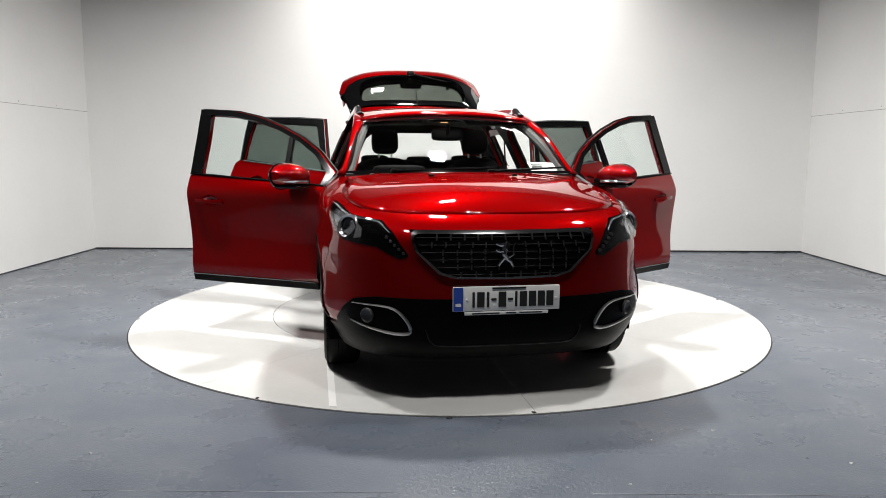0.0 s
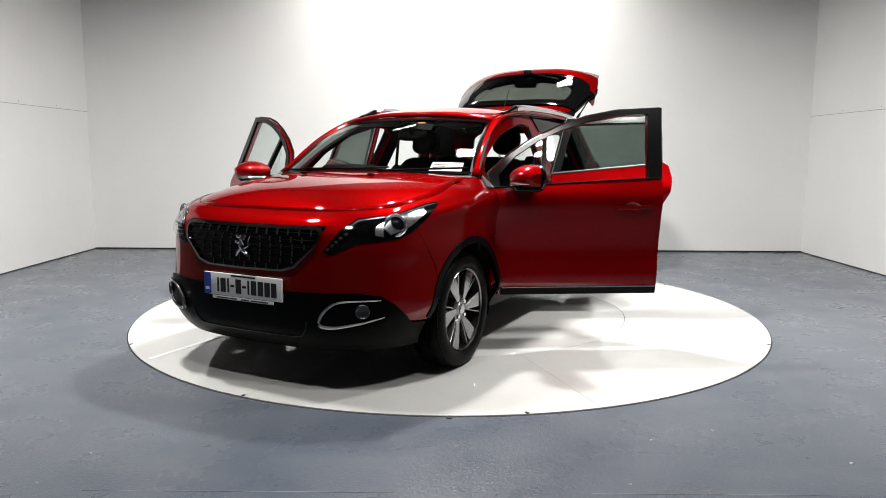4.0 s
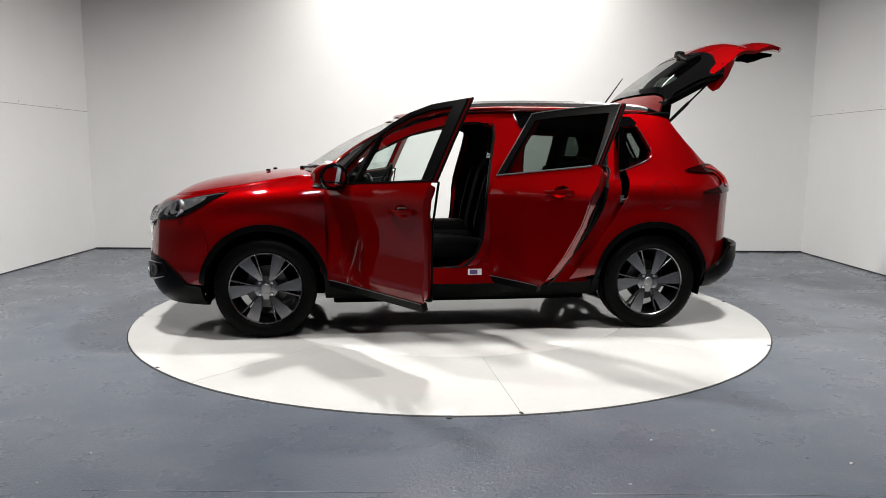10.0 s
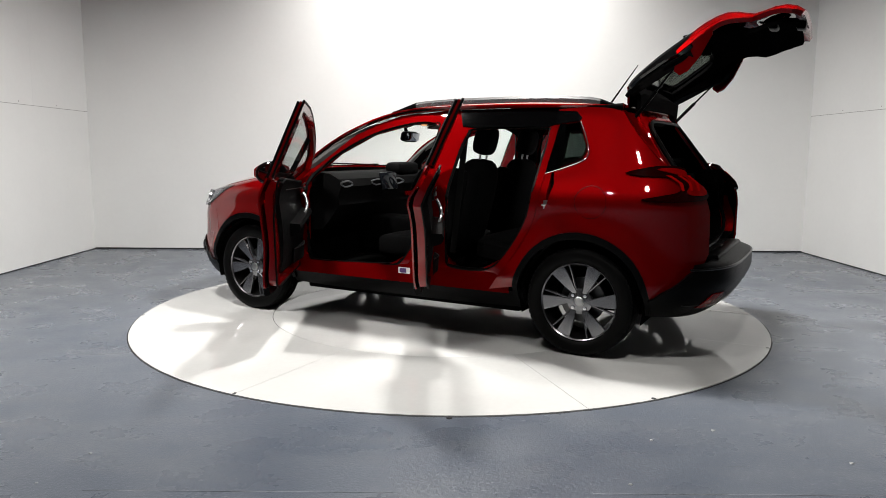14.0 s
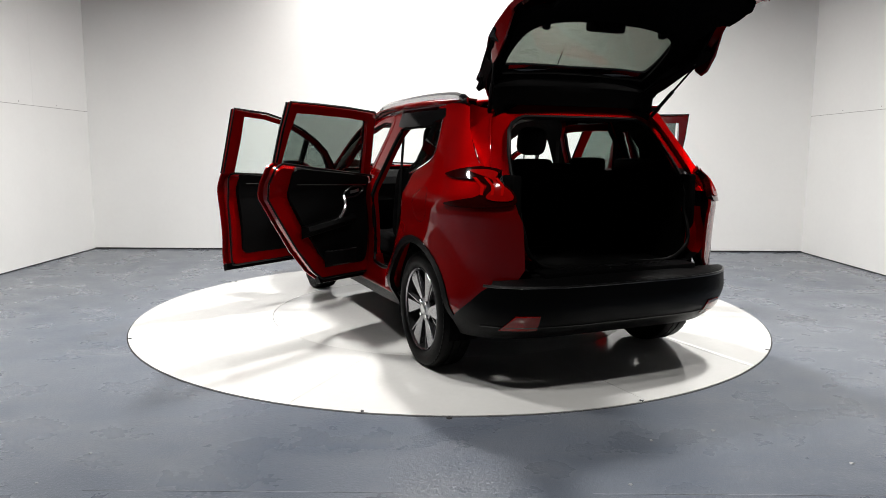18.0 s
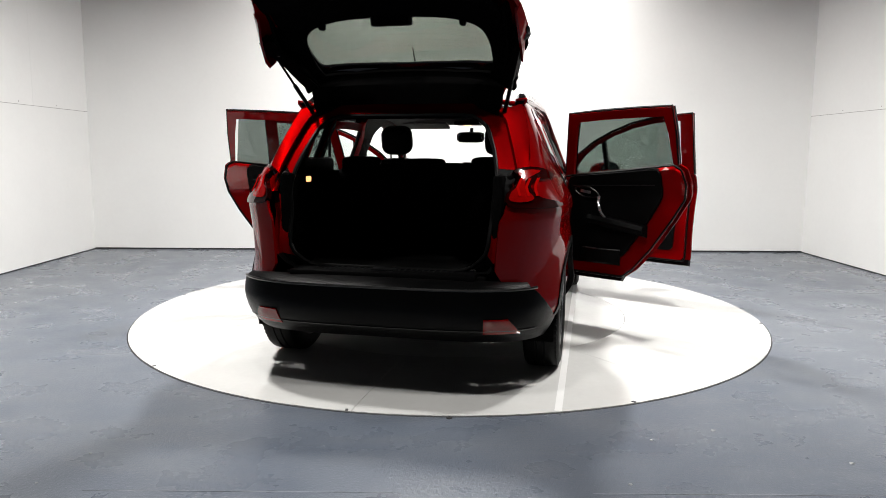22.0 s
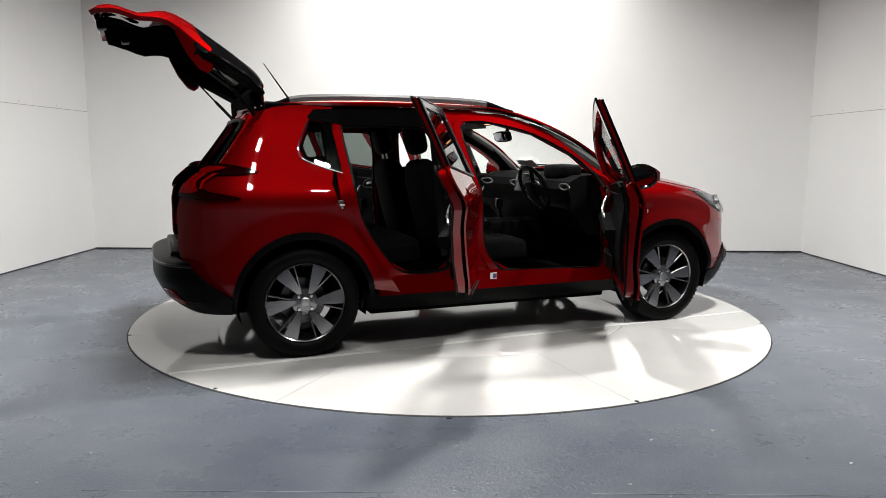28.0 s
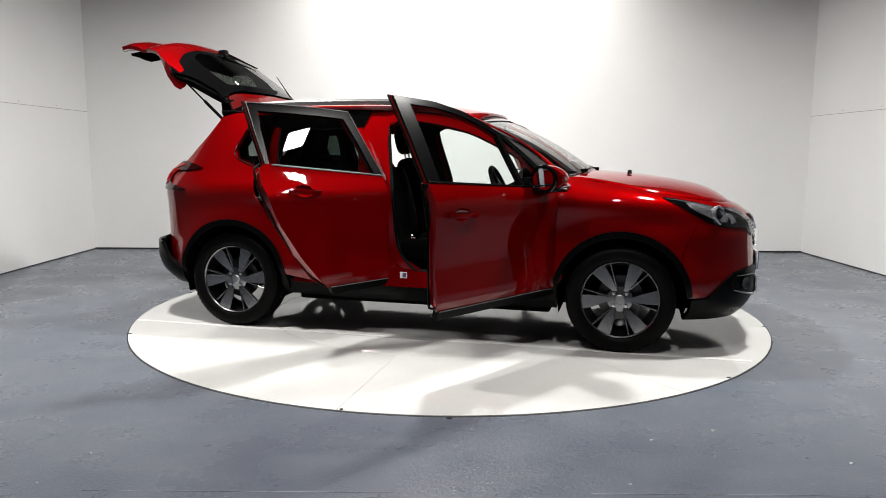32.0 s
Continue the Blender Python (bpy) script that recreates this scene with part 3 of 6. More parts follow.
    # rubber seals along the openings
    for loop in ([(0.72, 1.065), (0.59, 1.172), (0.31, 1.306), (0.0, 1.376), (-0.16, 1.378), (-0.228, 1.33), (-0.16, 0.96), (-0.125, 0.6), (-0.03, 0.46), (0.08, 0.43), (0.62, 0.41), (0.74, 0.44), (0.77, 0.6), (0.765, 0.95)],
                 [(-0.50, 1.335), (-0.95, 1.335), (-1.0, 1.30), (-0.975, 1.08), (-0.935, 0.81), (-0.78, 0.55), (-0.66, 0.46), (-0.44, 0.455), (-0.365, 0.52), (-0.375, 0.9), (-0.40, 1.15), (-0.44, 1.29)]):
        ring_pts = flowing(loop, 4)
        wide = []
        for k, p in enumerate(ring_pts):
            d = Vector(ring_pts[(k + 1) % len(ring_pts)]) - Vector(ring_pts[k - 1])
            n = Vector((d.y, -d.x)).normalized()
            n = n if n.dot(Vector(p) - Vector((sum(q[0] for q in loop) / len(loop), 0.9))) > 0 else -n
            wide.append(tuple(Vector(p) + 0.045 * n))
        bm = bmesh.new()
        ribbon(bm, ring_pts + ring_pts[:1], wide + wide[:1], lambda u, v: flank(u, v, -0.041 - 0.09 * max(0, 0.50 - v), s), (0, s, 0), 0.03, 3)
        part("opening_flange", bm, RED, car)
        bm = bmesh.new()
        tube(bm, [flank(u, v, -0.055, s) for u, v in ring_pts + ring_pts[:1]], 0.014, 6, False)
        part("door_seal", bm, SEAL, car)
    # side sill cladding
    bm = bmesh.new()
    sheet(bm, [(0.90, 0.24), (0.90, 0.345), (-0.92, 0.345), (-0.92, 0.24), (-0.4, 0.225), (0.4, 0.225)], lambda u, v: flank(u, v, -0.012 - 0.25 * max(0, 0.27 - v), s), (0, s, 0), 0.15, 0.05, 0.03)
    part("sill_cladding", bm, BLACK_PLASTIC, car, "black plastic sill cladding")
    # wheel arch cladding
    for ax, fm2, conv in ((AXF, front, fx), (AXR, rear, rx)):
        a0, a1 = (188, 4) if ax > 0 else (-8, 188)
        outer, inner = arc(ax, 0.328, 0.405, a0, a1, 24), arc(ax, 0.318, 0.374, a0, a1, 24)
        bm = bmesh.new()
        sheet(bm, mirrored([conv(*p) for p in outer + inner[::-1]], s), lambda u, v, f=fm2: f(u, v, 0.006), away, 0.05, 0.03, 0.04)
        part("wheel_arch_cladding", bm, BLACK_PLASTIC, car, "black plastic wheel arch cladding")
        bm = bmesh.new()
        prof = arc(ax, 0.315, 0.37, -15, 195, 20)
        rings = [[(x, s * yy, z) for x, z in prof] for yy in (0.82, 0.70, 0.56, 0.50)]
        loft(bm, rings, False, False)
        bm.faces.new([bm.verts.new(p) for p in [(x, s * 0.50, z) for x, z in prof]])
        part("wheel_arch_liner", bm, CARPET, car)
    # dark printed edge of the quarter glass towards the door
    bm = bmesh.new()
    sheet(bm, mirrored([rx(*p) for p in ((-1.11, 1.352), (-1.073, 1.353), (-1.038, 1.068), (-1.12, 1.088))], s), lambda u, v: rear(u, v, 0.0015), away, 0.05, 0.012)
    part("quarter_window_edge", bm, GLOSS_BLACK, car)
    bm = bmesh.new()
    sheet(bm, mirrored([rx(*p) for p in ((-1.045, 1.350), (-1.19, 1.366), (-1.205, 1.385), (-1.165, 1.425), (-1.045, 1.432))], s), lambda u, v: rear(u, v, 0.0025), away, 0.05, 0.012)
    part("quarter_top_trim", bm, GLOSS_BLACK, car)
    # inner lining behind the quarter window
    bm = bmesh.new()
    qin = [(-1.09, 1.08), (-1.00, 1.40), (-1.22, 1.43), (-1.40, 1.39), (-1.52, 1.22), (-1.60, 1.08)]
    sheet(bm, qin, lambda u, v: Vector((u, s * (W(v) - 0.075), v)), (0, -s, 0), 0.06, 0.01, None, False, [(-1.12, 1.315), (-1.185, 1.315), (-1.235, 1.21), (-1.215, 1.15), (-1.11, 1.13)])
    part("quarter_lining", bm, DARK_TRIM, car)
    # quarter window
    bm = bmesh.new()
    sheet(bm, mirrored([rx(*p) for p in rounded(q, 0.025)], s), lambda u, v: rear(u, v, 0.006), away, 0.1, 0.004)
    part("quarter_window", bm, TINTED, car, "dark tinted quarter window").visible_shadow = False
    bm = bmesh.new()
    rp = [rx(*p) for p in flowing([(-1.20, 1.365), (-1.24, 1.29), (-1.277, 1.20), (-1.262, 1.145), (-1.15, 1.098), (-1.037, 1.062)], 4, False)]
    tube(bm, [rear(u if s > 0 else math.pi - u, v, 0.008) for u, v in rp], 0.004, 6)
    part("quarter_window_trim", bm, CHROME, car)

# bonnet: rays from a spine out to the wing edge
bm = bmesh.new()
SPINE = curve([(0.95, 1.068), (1.1, 1.064), (1.3, 1.050), (1.5, 1.027), (1.7, 0.992), (1.85, 0.956), (1.95, 0.925), (2.03, 0.890)])
rim = []
for i in range(0, 9):
    x = 0.93 + (X0F - 0.93) * i / 8
    rim.append(front(x - X0F, HOOD_EDGE(x) - 0.0035) + Vector((0, -0.0025, 0.0012)))
for i in range(1, 25):
    th = math.pi / 2 * (i / 24)
    z = lip(th)
    rim.append(front(th, z - 0.0035) + Vector((-0.0025 * math.sin(th), -0.0025 * math.cos(th), 0.0012)))
full = rim + [Vector((p.x, -p.y, p.z)) for p in rim[-2::-1]]
rows = []
for p in full:
    cx = 0.99 + (p.x - 0.93) * 0.72
    c = Vector((cx, 0, SPINE(cx)))
    row = []
    for k in range(13):
        r = k / 12
        q = c.lerp(p, r)
        zc = SPINE(min(q.x, 2.03))
        q.z = zc + (p.z - SPINE(min(p.x, 2.03))) * r ** 2.4
        row.append(q)
    rows.append(row)
vs = [[bm.verts.new(q) for q in r[1:]] for r in rows]
spine = [bm.verts.new(r[0]) for r in rows[:len(rim)]]
for i in range(len(vs) - 1):
    for k in range(11):
        bm.faces.new((vs[i][k], vs[i][k + 1], vs[i + 1][k + 1], vs[i + 1][k]))
    a, b = (spine[i], spine[i + 1]) if i + 1 < len(rim) else (spine[len(full) - 1 - i], spine[len(full) - 2 - i])
    bm.faces.new((a, vs[i][0], vs[i + 1][0], b))
bmesh.ops.recalc_face_normals(bm, faces=bm.faces)
if sum(f.normal.z for f in bm.faces) < 0:
    bmesh.ops.reverse_faces(bm, faces=bm.faces)
hood = part("bonnet", bm, RED, car, "red bonnet with soft centre crease")
md = hood.modifiers.new("thickness", "SOLIDIFY")
md.thickness, md.offset = 0.008, -1

# roof
ROOF_C = curve([(0.42, 1.428), (0.3, 1.458), (0.1, 1.495), (-0.2, 1.518), (-0.6, 1.526), (-1.0, 1.515), (-1.3, 1.492), (-1.5, 1.462)])
ROOF_E = curve([(0.42, 1.385), (0.3, 1.412), (0.1, 1.448), (-0.2, 1.47), (-0.6, 1.476), (-1.0, 1.47), (-1.3, 1.45), (-1.5, 1.425)])


def roof_half(x):
    return (W(ROOF_E(x)) - 0.012) * (1 - 0.08 * ease((x + 0.05) / 0.45))


bm = bmesh.new()
rows = []
for i in range(22):
    x = 0.36 - 1.77 * i / 21
    hw = roof_half(x)
    rows.append([Vector((x + 0.05 * (1 - (k / 10) ** 2) * ease((x - 0.0) / 0.36), hw * k / 10, ROOF_E(x) + (ROOF_C(x) - ROOF_E(x)) * (1 - abs(k / 10) ** 2.6))) for k in range(-10, 11)])
loft(bm, rows, False, False)
if sum(f.normal.z for f in bm.faces) < 0:
    bmesh.ops.reverse_faces(bm, faces=bm.faces)
roof = part("roof", bm, RED, car)
md = roof.modifiers.new("thickness", "SOLIDIFY")
md.thickness, md.offset = 0.02, -1
bm = bmesh.new()
loft(bm, [[Vector((p.x, p.y * 0.94, p.z - 0.045)) for p in r] for r in rows], False, False)
part("headlining", bm, LINING, car, "pale grey headlining")

# pillars and roof edge strips
DOOR_TOP = curve([(-1.1, 1.445), (-0.6, 1.458), (-0.235, 1.458), (-0.05, 1.453), (0.05, 1.446), (0.24, 1.408), (0.42, 1.345), (0.58, 1.272), (0.72, 1.184), (0.865, 1.06), (0.95, 1.0)])


def bow(q):
    """How far the windscreen's middle bulges ahead of its edges."""
    return 0.15 - 0.085 * q


def glass_edge(q, s):
    """The windscreen's side edge, from the cowl (0) to the roof (1)."""
    a, b = Vector((0.93, 0.705, 1.048)), Vector((0.345, 0.558, 1.392))
    p = a.lerp(b, q)
    p.z += 0.03 * math.sin(math.pi * q)
    p.y *= s
    return p


for s in (1, -1):
    bm = bmesh.new()
    rows = []
    for i in range(30):
        q = i / 29
        if q < 0.45:
            inner = glass_edge(q / 0.45, s)
            ox = 0.90 - (0.90 - 0.30) * q / 0.45
        else:
            t = (q - 0.45) / 0.55
            x = 0.345 - t * (0.345 + 1.44)
            e = roof_half(x)
            inner = Vector((x, s * (0.558 + (e - 0.558) * ease(t / 0.2)), ROOF_E(x) - 0.007 * (1 - ease(t / 0.2))))
            ox = 0.30 - t * (0.30 + 1.44)
        outer = flank(ox, DOOR_TOP(ox) + 0.006, 0.0, s)
        mid = inner.lerp(outer, 0.5) + Vector((0, s * 0.012, 0.012))
        tuck = outer + Vector((0, -s * 0.040, -0.004))
        rows.append([inner, inner.lerp(mid, 0.5) + Vector((0, s * 0.004, 0.004)), mid, mid.lerp(outer, 0.5) + Vector((0, s * 0.005, 0.004)), outer, tuck])
    loft(bm, rows, False, False)
    bm.normal_update()
    if sum(f.normal.z for f in bm.faces if f.normal.z > 0.3 or f.normal.z < -0.3 and abs(f.calc_center_median().y) < 0.62) < 0:
        bmesh.ops.reverse_faces(bm, faces=bm.faces)
    pil = part("roof_pillar", bm, (RED, DARK_TRIM), car)
    md = pil.modifiers.new("thickness", "SOLIDIFY")
    md.thickness, md.offset, md.material_offset = 0.012, -1, 1
    bm = bmesh.new()
    tube(bm, [glass_edge(q / 8, s) + Vector((-0.035, -s * 0.010, -0.030)) for q in range(9)], [0.02, 0.03, 0.032, 0.032, 0.032, 0.032, 0.03, 0.028, 0.02], 8)
    part("pillar_trim", bm, LINING, car, "grey inner pillar trim")
    # roof rail
    bm = bmesh.new()
    path = []
    for i in range(25):
        t = i / 24
        x = 0.17 - t * 1.60
        lift = 0.028 * min(1, ease(t / 0.16), ease((1 - t) / 0.12))
        path.append((x, lift))
    rings = [[Vector((x, s * (roof_half(x) - 0.015 + a * 0.022), ROOF_E(x) + 0.006 + lift + b * (0.012 + 0.007 * ease((lift - 0.005) / 0.02)))) for a, b in ((-1, -1), (1, -1), (1.1, 0.2), (0.5, 1), (-0.5, 1), (-1.1, 0.2))] for x, lift in path]
    loft(bm, rings[3:-2])
    rail = part("roof_rail", bm, RAIL_SILVER, car, "satin silver roof rail")
    for grp, low in ((rings[:4], 4), (rings[-3:], 4)):
        bm = bmesh.new()
        loft(bm, [[p + Vector((0, 0, -0.012)) if k < 2 and (low == 4 or i > 4) else p for k, p in enumerate(r)] for i, r in enumerate(grp)])
        part("rail_foot", bm, GLOSS_BLACK, rail, "black rail end")

# windscreen
bm = bmesh.new()
rows = []
for i in range(13):
    q = i / 12
    e = glass_edge(q, 1)
    row = []
    for k in range(-10, 11):
        a = k / 10
        row.append(Vector((e.x + bow(q) * (1 - a * a), e.y * a, e.z + (0.006 + 0.020 * q) * (1 - a * a))))
    rows.append(row)
loft(bm, rows, False, False)
ws = part("windscreen", bm, CLEAR, car, "clear windscreen with dark edge band")
ws.visible_shadow = False
bm = bmesh.new()
for lo, hi in ((rows[-2], rows[-1]), (rows[0], [p.lerp(q, 0.4) for p, q in zip(rows[0], rows[1])])):
    loft(bm, [[p + Vector((0.004, 0, 0.005)) for p in lo], [p + Vector((0.004, 0, 0.005)) for p in hi]], False, False)
part("windscreen_band", bm, GLOSS_BLACK, car)
# cowl under the wipers
bm = bmesh.new()
loft(bm, [[p + Vector((0.0, 0, 0.0)) for p in rows[0]], [p + Vector((0.06, 0, -0.03)) for p in rows[0]], [p + Vector((0.16, 0, -0.03)) for p in rows[0]]], False, False)
part("cowl", bm, BLACK_PLASTIC, car)
for y0, y1 in ((-0.42, 0.18), (0.16, 0.66)):
    bm = bmesh.new()
    pts = []
    for i in range(7):
        t = i / 6
        y = y0 + (y1 - y0) * t
        a = y / 0.705
        pts.append((0.93 + bow(0) * (1 - a * a) - 0.03 - 0.05 * t + 0.02, y, 1.072 + 0.018 * t))
    tube(bm, pts, 0.007, 6)
    box(bm, pts[0], (0.05, 0.04, 0.02), 0.006)
    part("wiper", bm, BLACK_PLASTIC, car)

# nose skin and lower bumper
bm = bmesh.new()
side_edge = [(1.664, 0.345), (1.653, 0.42), (1.632, 0.48), (1.614, 0.52), (1.620, 0.62), (1.662, 0.72), (1.702, 0.80), (1.80, 0.905)]
left = [fx(*p) for p in side_edge]
top_edge = []
for i in range(1, 20):
    th = left[-1][0] + (math.pi - 2 * left[-1][0]) * i / 20
    z = lip(th)
    top_edge.append((th, z - 0.004))
poly = left + top_edge + [(math.pi - u, v) for u, v in left[::-1]]
sheet(bm, poly, front, away, 0.06, 0.014, 0.018)
part("front_bumper", bm, RED, car, "red front bumper skin")
bm = bmesh.new()
lo = [fx(1.655, 0.24), fx(1.667, 0.335), fx(1.76, 0.345), fy(0.765, 0.385), fy(0.735, 0.45), fy(0.69, 0.495), fy(0.60, 0.512)]
lo2 = [(math.pi - u, v) for u, v in lo[::-1]]
mid_b = [(math.pi * k / 8, 0.205) for k in range(7, 0, -1)]
sheet(bm, lo + [(math.pi / 2 - 0.5, 0.512), (math.pi / 2, 0.505), (math.pi / 2 + 0.5, 0.512)] + lo2 + mid_b, lambda u, v: front(u, v, 0.010), away, 0.08, 0.03, 0.035)
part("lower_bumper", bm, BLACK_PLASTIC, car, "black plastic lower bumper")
# grille
grille_half = [(0.0, 0.822), (0.25, 0.824), (0.462, 0.826), (0.415, 0.73), (0.308, 0.625), (0.235, 0.603), (0.0, 0.598)]


def gpt(y, z, off):
    th = fy(abs(y), z)[0]
    return front(th if y >= 0 else math.pi - th, z, off)


gpoly = [(y, z) for y, z in grille_half] + [(-y, z) for y, z in grille_half[-2:0:-1]]
bm = bmesh.new()
sheet(bm, gpoly, lambda u, v: gpt(u, v, 0.006), (1, 0, 0), 0.06, 0.01)
grille = part("grille", bm, GLOSS_BLACK, car, "black grille in a chrome frame")
bm = bmesh.new()
gl = rounded(gpoly, 0.03)
gin = [(y * 0.962, 0.712 + (z - 0.712) * (0.86 if z > 0.712 else 0.91)) for y, z in gl]
ribbon(bm, gl + gl[:1], gin + gin[:1], lambda y, z: gpt(y, z, 0.018 + 0.006 * (1 - abs(z - 0.712) / 0.12)), (1, 0, 0), 0.014, 2)
part("grille_frame", bm, CHROME, grille, "chrome grille frame")
for r in range(6):
    z = 0.622 + r * 0.034
    half = np.interp(z, [0.603, 0.625, 0.73, 0.826], [0.235, 0.308, 0.415, 0.462]) - 0.02
    bm = bmesh.new()
    tube(bm, [gpt(y, z, 0.012) for y in np.linspace(-half, half, 15).tolist()], 0.0028, 5)
    part("grille_bar", bm, BLACK_PLASTIC, grille)
    n = int(half * 2 / 0.062)
    for i in range(1, n):
        yy = -half + (i + 0.5 * (r % 2)) * 2 * half / n
        if abs(yy) < 0.06 and r in (2, 3, 4):
            continue
        bm = bmesh.new()
        tube(bm, [gpt(yy, z - 0.013, 0.013), gpt(yy, z + 0.013, 0.013)], 0.0045, 4)
        part("grille_stud", bm, GUNMETAL, grille)
bm = bmesh.new()
for pts, r in (([(0.005, 0.772), (-0.004, 0.745), (-0.012, 0.715), (0.0, 0.69)], [0.013, 0.017, 0.015, 0.012]), ([(0.0, 0.76), (-0.030, 0.756), (-0.048, 0.764)], [0.009, 0.008, 0.005]),
               ([(-0.006, 0.735), (-0.034, 0.728), (-0.050, 0.736)], [0.009, 0.008, 0.005]), ([(-0.010, 0.70), (-0.028, 0.682), (-0.040, 0.662)], [0.010, 0.009, 0.006]),
               ([(0.0, 0.695), (0.020, 0.680), (0.030, 0.660)], [0.011, 0.009, 0.006]), ([(0.008, 0.70), (0.034, 0.715), (0.030, 0.745), (0.042, 0.765)], [0.006, 0.005, 0.005, 0.004])):
    tube(bm, [gpt(y, z, 0.026) for y, z in pts], r, 8)
part("badge", bm, CHROME, car, "chrome badge shape")
# plate
bm = bmesh.new()
box(bm, (2.104, 0, 0.511), (0.012, 0.51, 0.116), 0.004)
plate = part("number_plate", bm, WHITE_PLASTIC, car, "white registration plate with blue band and dark bars")
bm = bmesh.new()
box(bm, (2.1115, -0.230, 0.511), (0.004, 0.044, 0.11))
part("plate_band", bm, PLATE_BLUE, plate, "blue band")
for y, w, h in ((-0.158, 0.011, 0.072), (-0.124, 0.034, 0.072), (-0.090, 0.011, 0.072), (-0.062, 0.024, 0.011), (-0.022, 0.036, 0.072), (0.016, 0.024, 0.011), (0.044, 0.011, 0.072), (0.078, 0.034, 0.072), (0.122, 0.034, 0.072), (0.165, 0.034, 0.072), (0.206, 0.034, 0.072)):
    bm = bmesh.new()
    box(bm, (2.1115, y, 0.508), (0.004, w, h), 0.001, None, 1)
    part("plate_bar", bm, INK, plate)
for y in (-0.188, 0.236):
    bm = bmesh.new()
    lathe(bm, [(0.0, 0.004), (0.005, 0.003), (0.006, 0.0)], 10, Matrix.Translation((2.110, y, 0.508)) @ Matrix.Rotation(-math.pi / 2, 4, "Z"))
    part("plate_screw", bm, WHITE_PLASTIC, plate)
bm = bmesh.new()
box(bm, (2.1115, 0.01, 0.560), (0.003, 0.16, 0.008))
part("plate_heading_bar", bm, INK, plate)
bm = bmesh.new()
box(bm, (2.108, 0, 0.443), (0.006, 0.40, 0.016), 0.002)
part("plate_strip", bm, WHITE_PLASTIC, plate, "narrow white strip with dark bars")
for y, w in ((-0.10, 0.13), (0.02, 0.05), (0.115, 0.11)):
    bm = bmesh.new()
    box(bm, (2.1115, y, 0.443), (0.003, w, 0.006))
    part("strip_bar", bm, INK, plate)
bm = bmesh.new()
box(bm, (2.1135, -0.230, 0.485), (0.003, 0.026, 0.014))
part("band_bar", bm, WHITE_PLASTIC, plate)
# headlamps and fog lamps
for s in (1, -1):
    hl = [fx(1.50, 0.932), fx(1.60, 0.922), fx(1.71, 0.902), fx(1.80, 0.88), fy(0.60, 0.862), fy(0.535, 0.81), fy(0.44, 0.70), fy(0.49, 0.692), fy(0.60, 0.745), fx(1.82, 0.762), fx(1.74, 0.79), fx(1.66, 0.835), fx(1.57, 0.893)]
    bm = bmesh.new()
    sheet(bm, mirrored(rounded(hl, 0.02, 3), s), lambda u, v: front(u, v, 0.004), away, 0.05, 0.02, 0.03)
    lamp_body = part("headlamp", bm, GLOSS_BLACK, car, "projector headlamp with black bezel")
    bm = bmesh.new()
    sheet(bm, mirrored(rounded(hl, 0.02, 3), s), lambda u, v: front(u, v, 0.017), away, 0.05, 0.003, 0.03)
    part("lamp_lens", bm, LENS, lamp_body).visible_shadow = False
    c = front(fx(1.815, 0.826)[0] if s > 0 else math.pi - fx(1.815, 0.826)[0], 0.826, -0.003)
    nrm = Vector((0.80, s * 0.56, 0.2)).normalized()
    mt = Matrix.Translation(c) @ nrm.to_track_quat("Y", "Z").to_matrix().to_4x4()
    bm = bmesh.new()
    lathe(bm, [(0.056, -0.01), (0.058, 0.012), (0.052, 0.018), (0.043, 0.012), (0.041, 0.0)], 32, mt)
    part("projector_ring", bm, REFLECTOR, lamp_body)
    bm = bmesh.new()
    lathe(bm, [(0.0, 0.022), (0.015, 0.020), (0.030, 0.012), (0.040, 0.002)], 24, mt)
    part("projector_lens", bm, SCREEN, lamp_body)
    bm = bmesh.new()
    pts = [fx(1.64, 0.899), fx(1.70, 0.890), fx(1.76, 0.878), fx(1.83, 0.860), fx(1.868, 0.82), fx(1.845, 0.785), fx(1.77, 0.806), fx(1.70, 0.842), fx(1.655, 0.872)]
    sheet(bm, mirrored(pts, s), lambda u, v: front(u, v, 0.010), away, 0.05, 0.006, 0.03)
    part("indicator_reflector", bm, CHAMBER, lamp_body)
    bm = bmesh.new()
    for k in range(5):
        p = fy(0.56 - 0.022 * k, 0.79 - 0.018 * k)
        q = front(p[0] if s > 0 else math.pi - p[0], p[1], 0.008)
        box(bm, q, (0.02, 0.012, 0.012), 0.002)
    part("daylight_led", bm, GUNMETAL, lamp_body)
    bm = bmesh.new()
    brow = [fx(1.53, 0.922), fx(1.60, 0.913), fx(1.71, 0.893), fx(1.80, 0.871), fy(0.61, 0.852), fy(0.55, 0.808)]
    tube(bm, [front(u if s > 0 else math.pi - u, v, 0.008) for u, v in brow], [0.002, 0.005, 0.006, 0.006, 0.006, 0.003], 6)
    part("lamp_brow", bm, REFLECTOR, lamp_body, "bright silver inner brow")
    bm = bmesh.new()
    fin = [fx(1.86, 0.845), fx(1.895, 0.825), fx(1.905, 0.785), fx(1.875, 0.775)]
    sheet(bm, mirrored(fin, s), lambda u, v: front(u, v, 0.009), away, 0.05, 0.004, 0.03)
    part("inner_fin", bm, REFLECTOR, lamp_body)
    fg = [(0.435, 0.345), (0.45, 0.41), (0.53, 0.468), (0.69, 0.474), (0.72, 0.42), (0.69, 0.385), (0.50, 0.345)]
    bm = bmesh.new()
    fpt = lambda y, z, off: front(fy(y, z)[0] if s > 0 else math.pi - fy(y, z)[0], z, off)
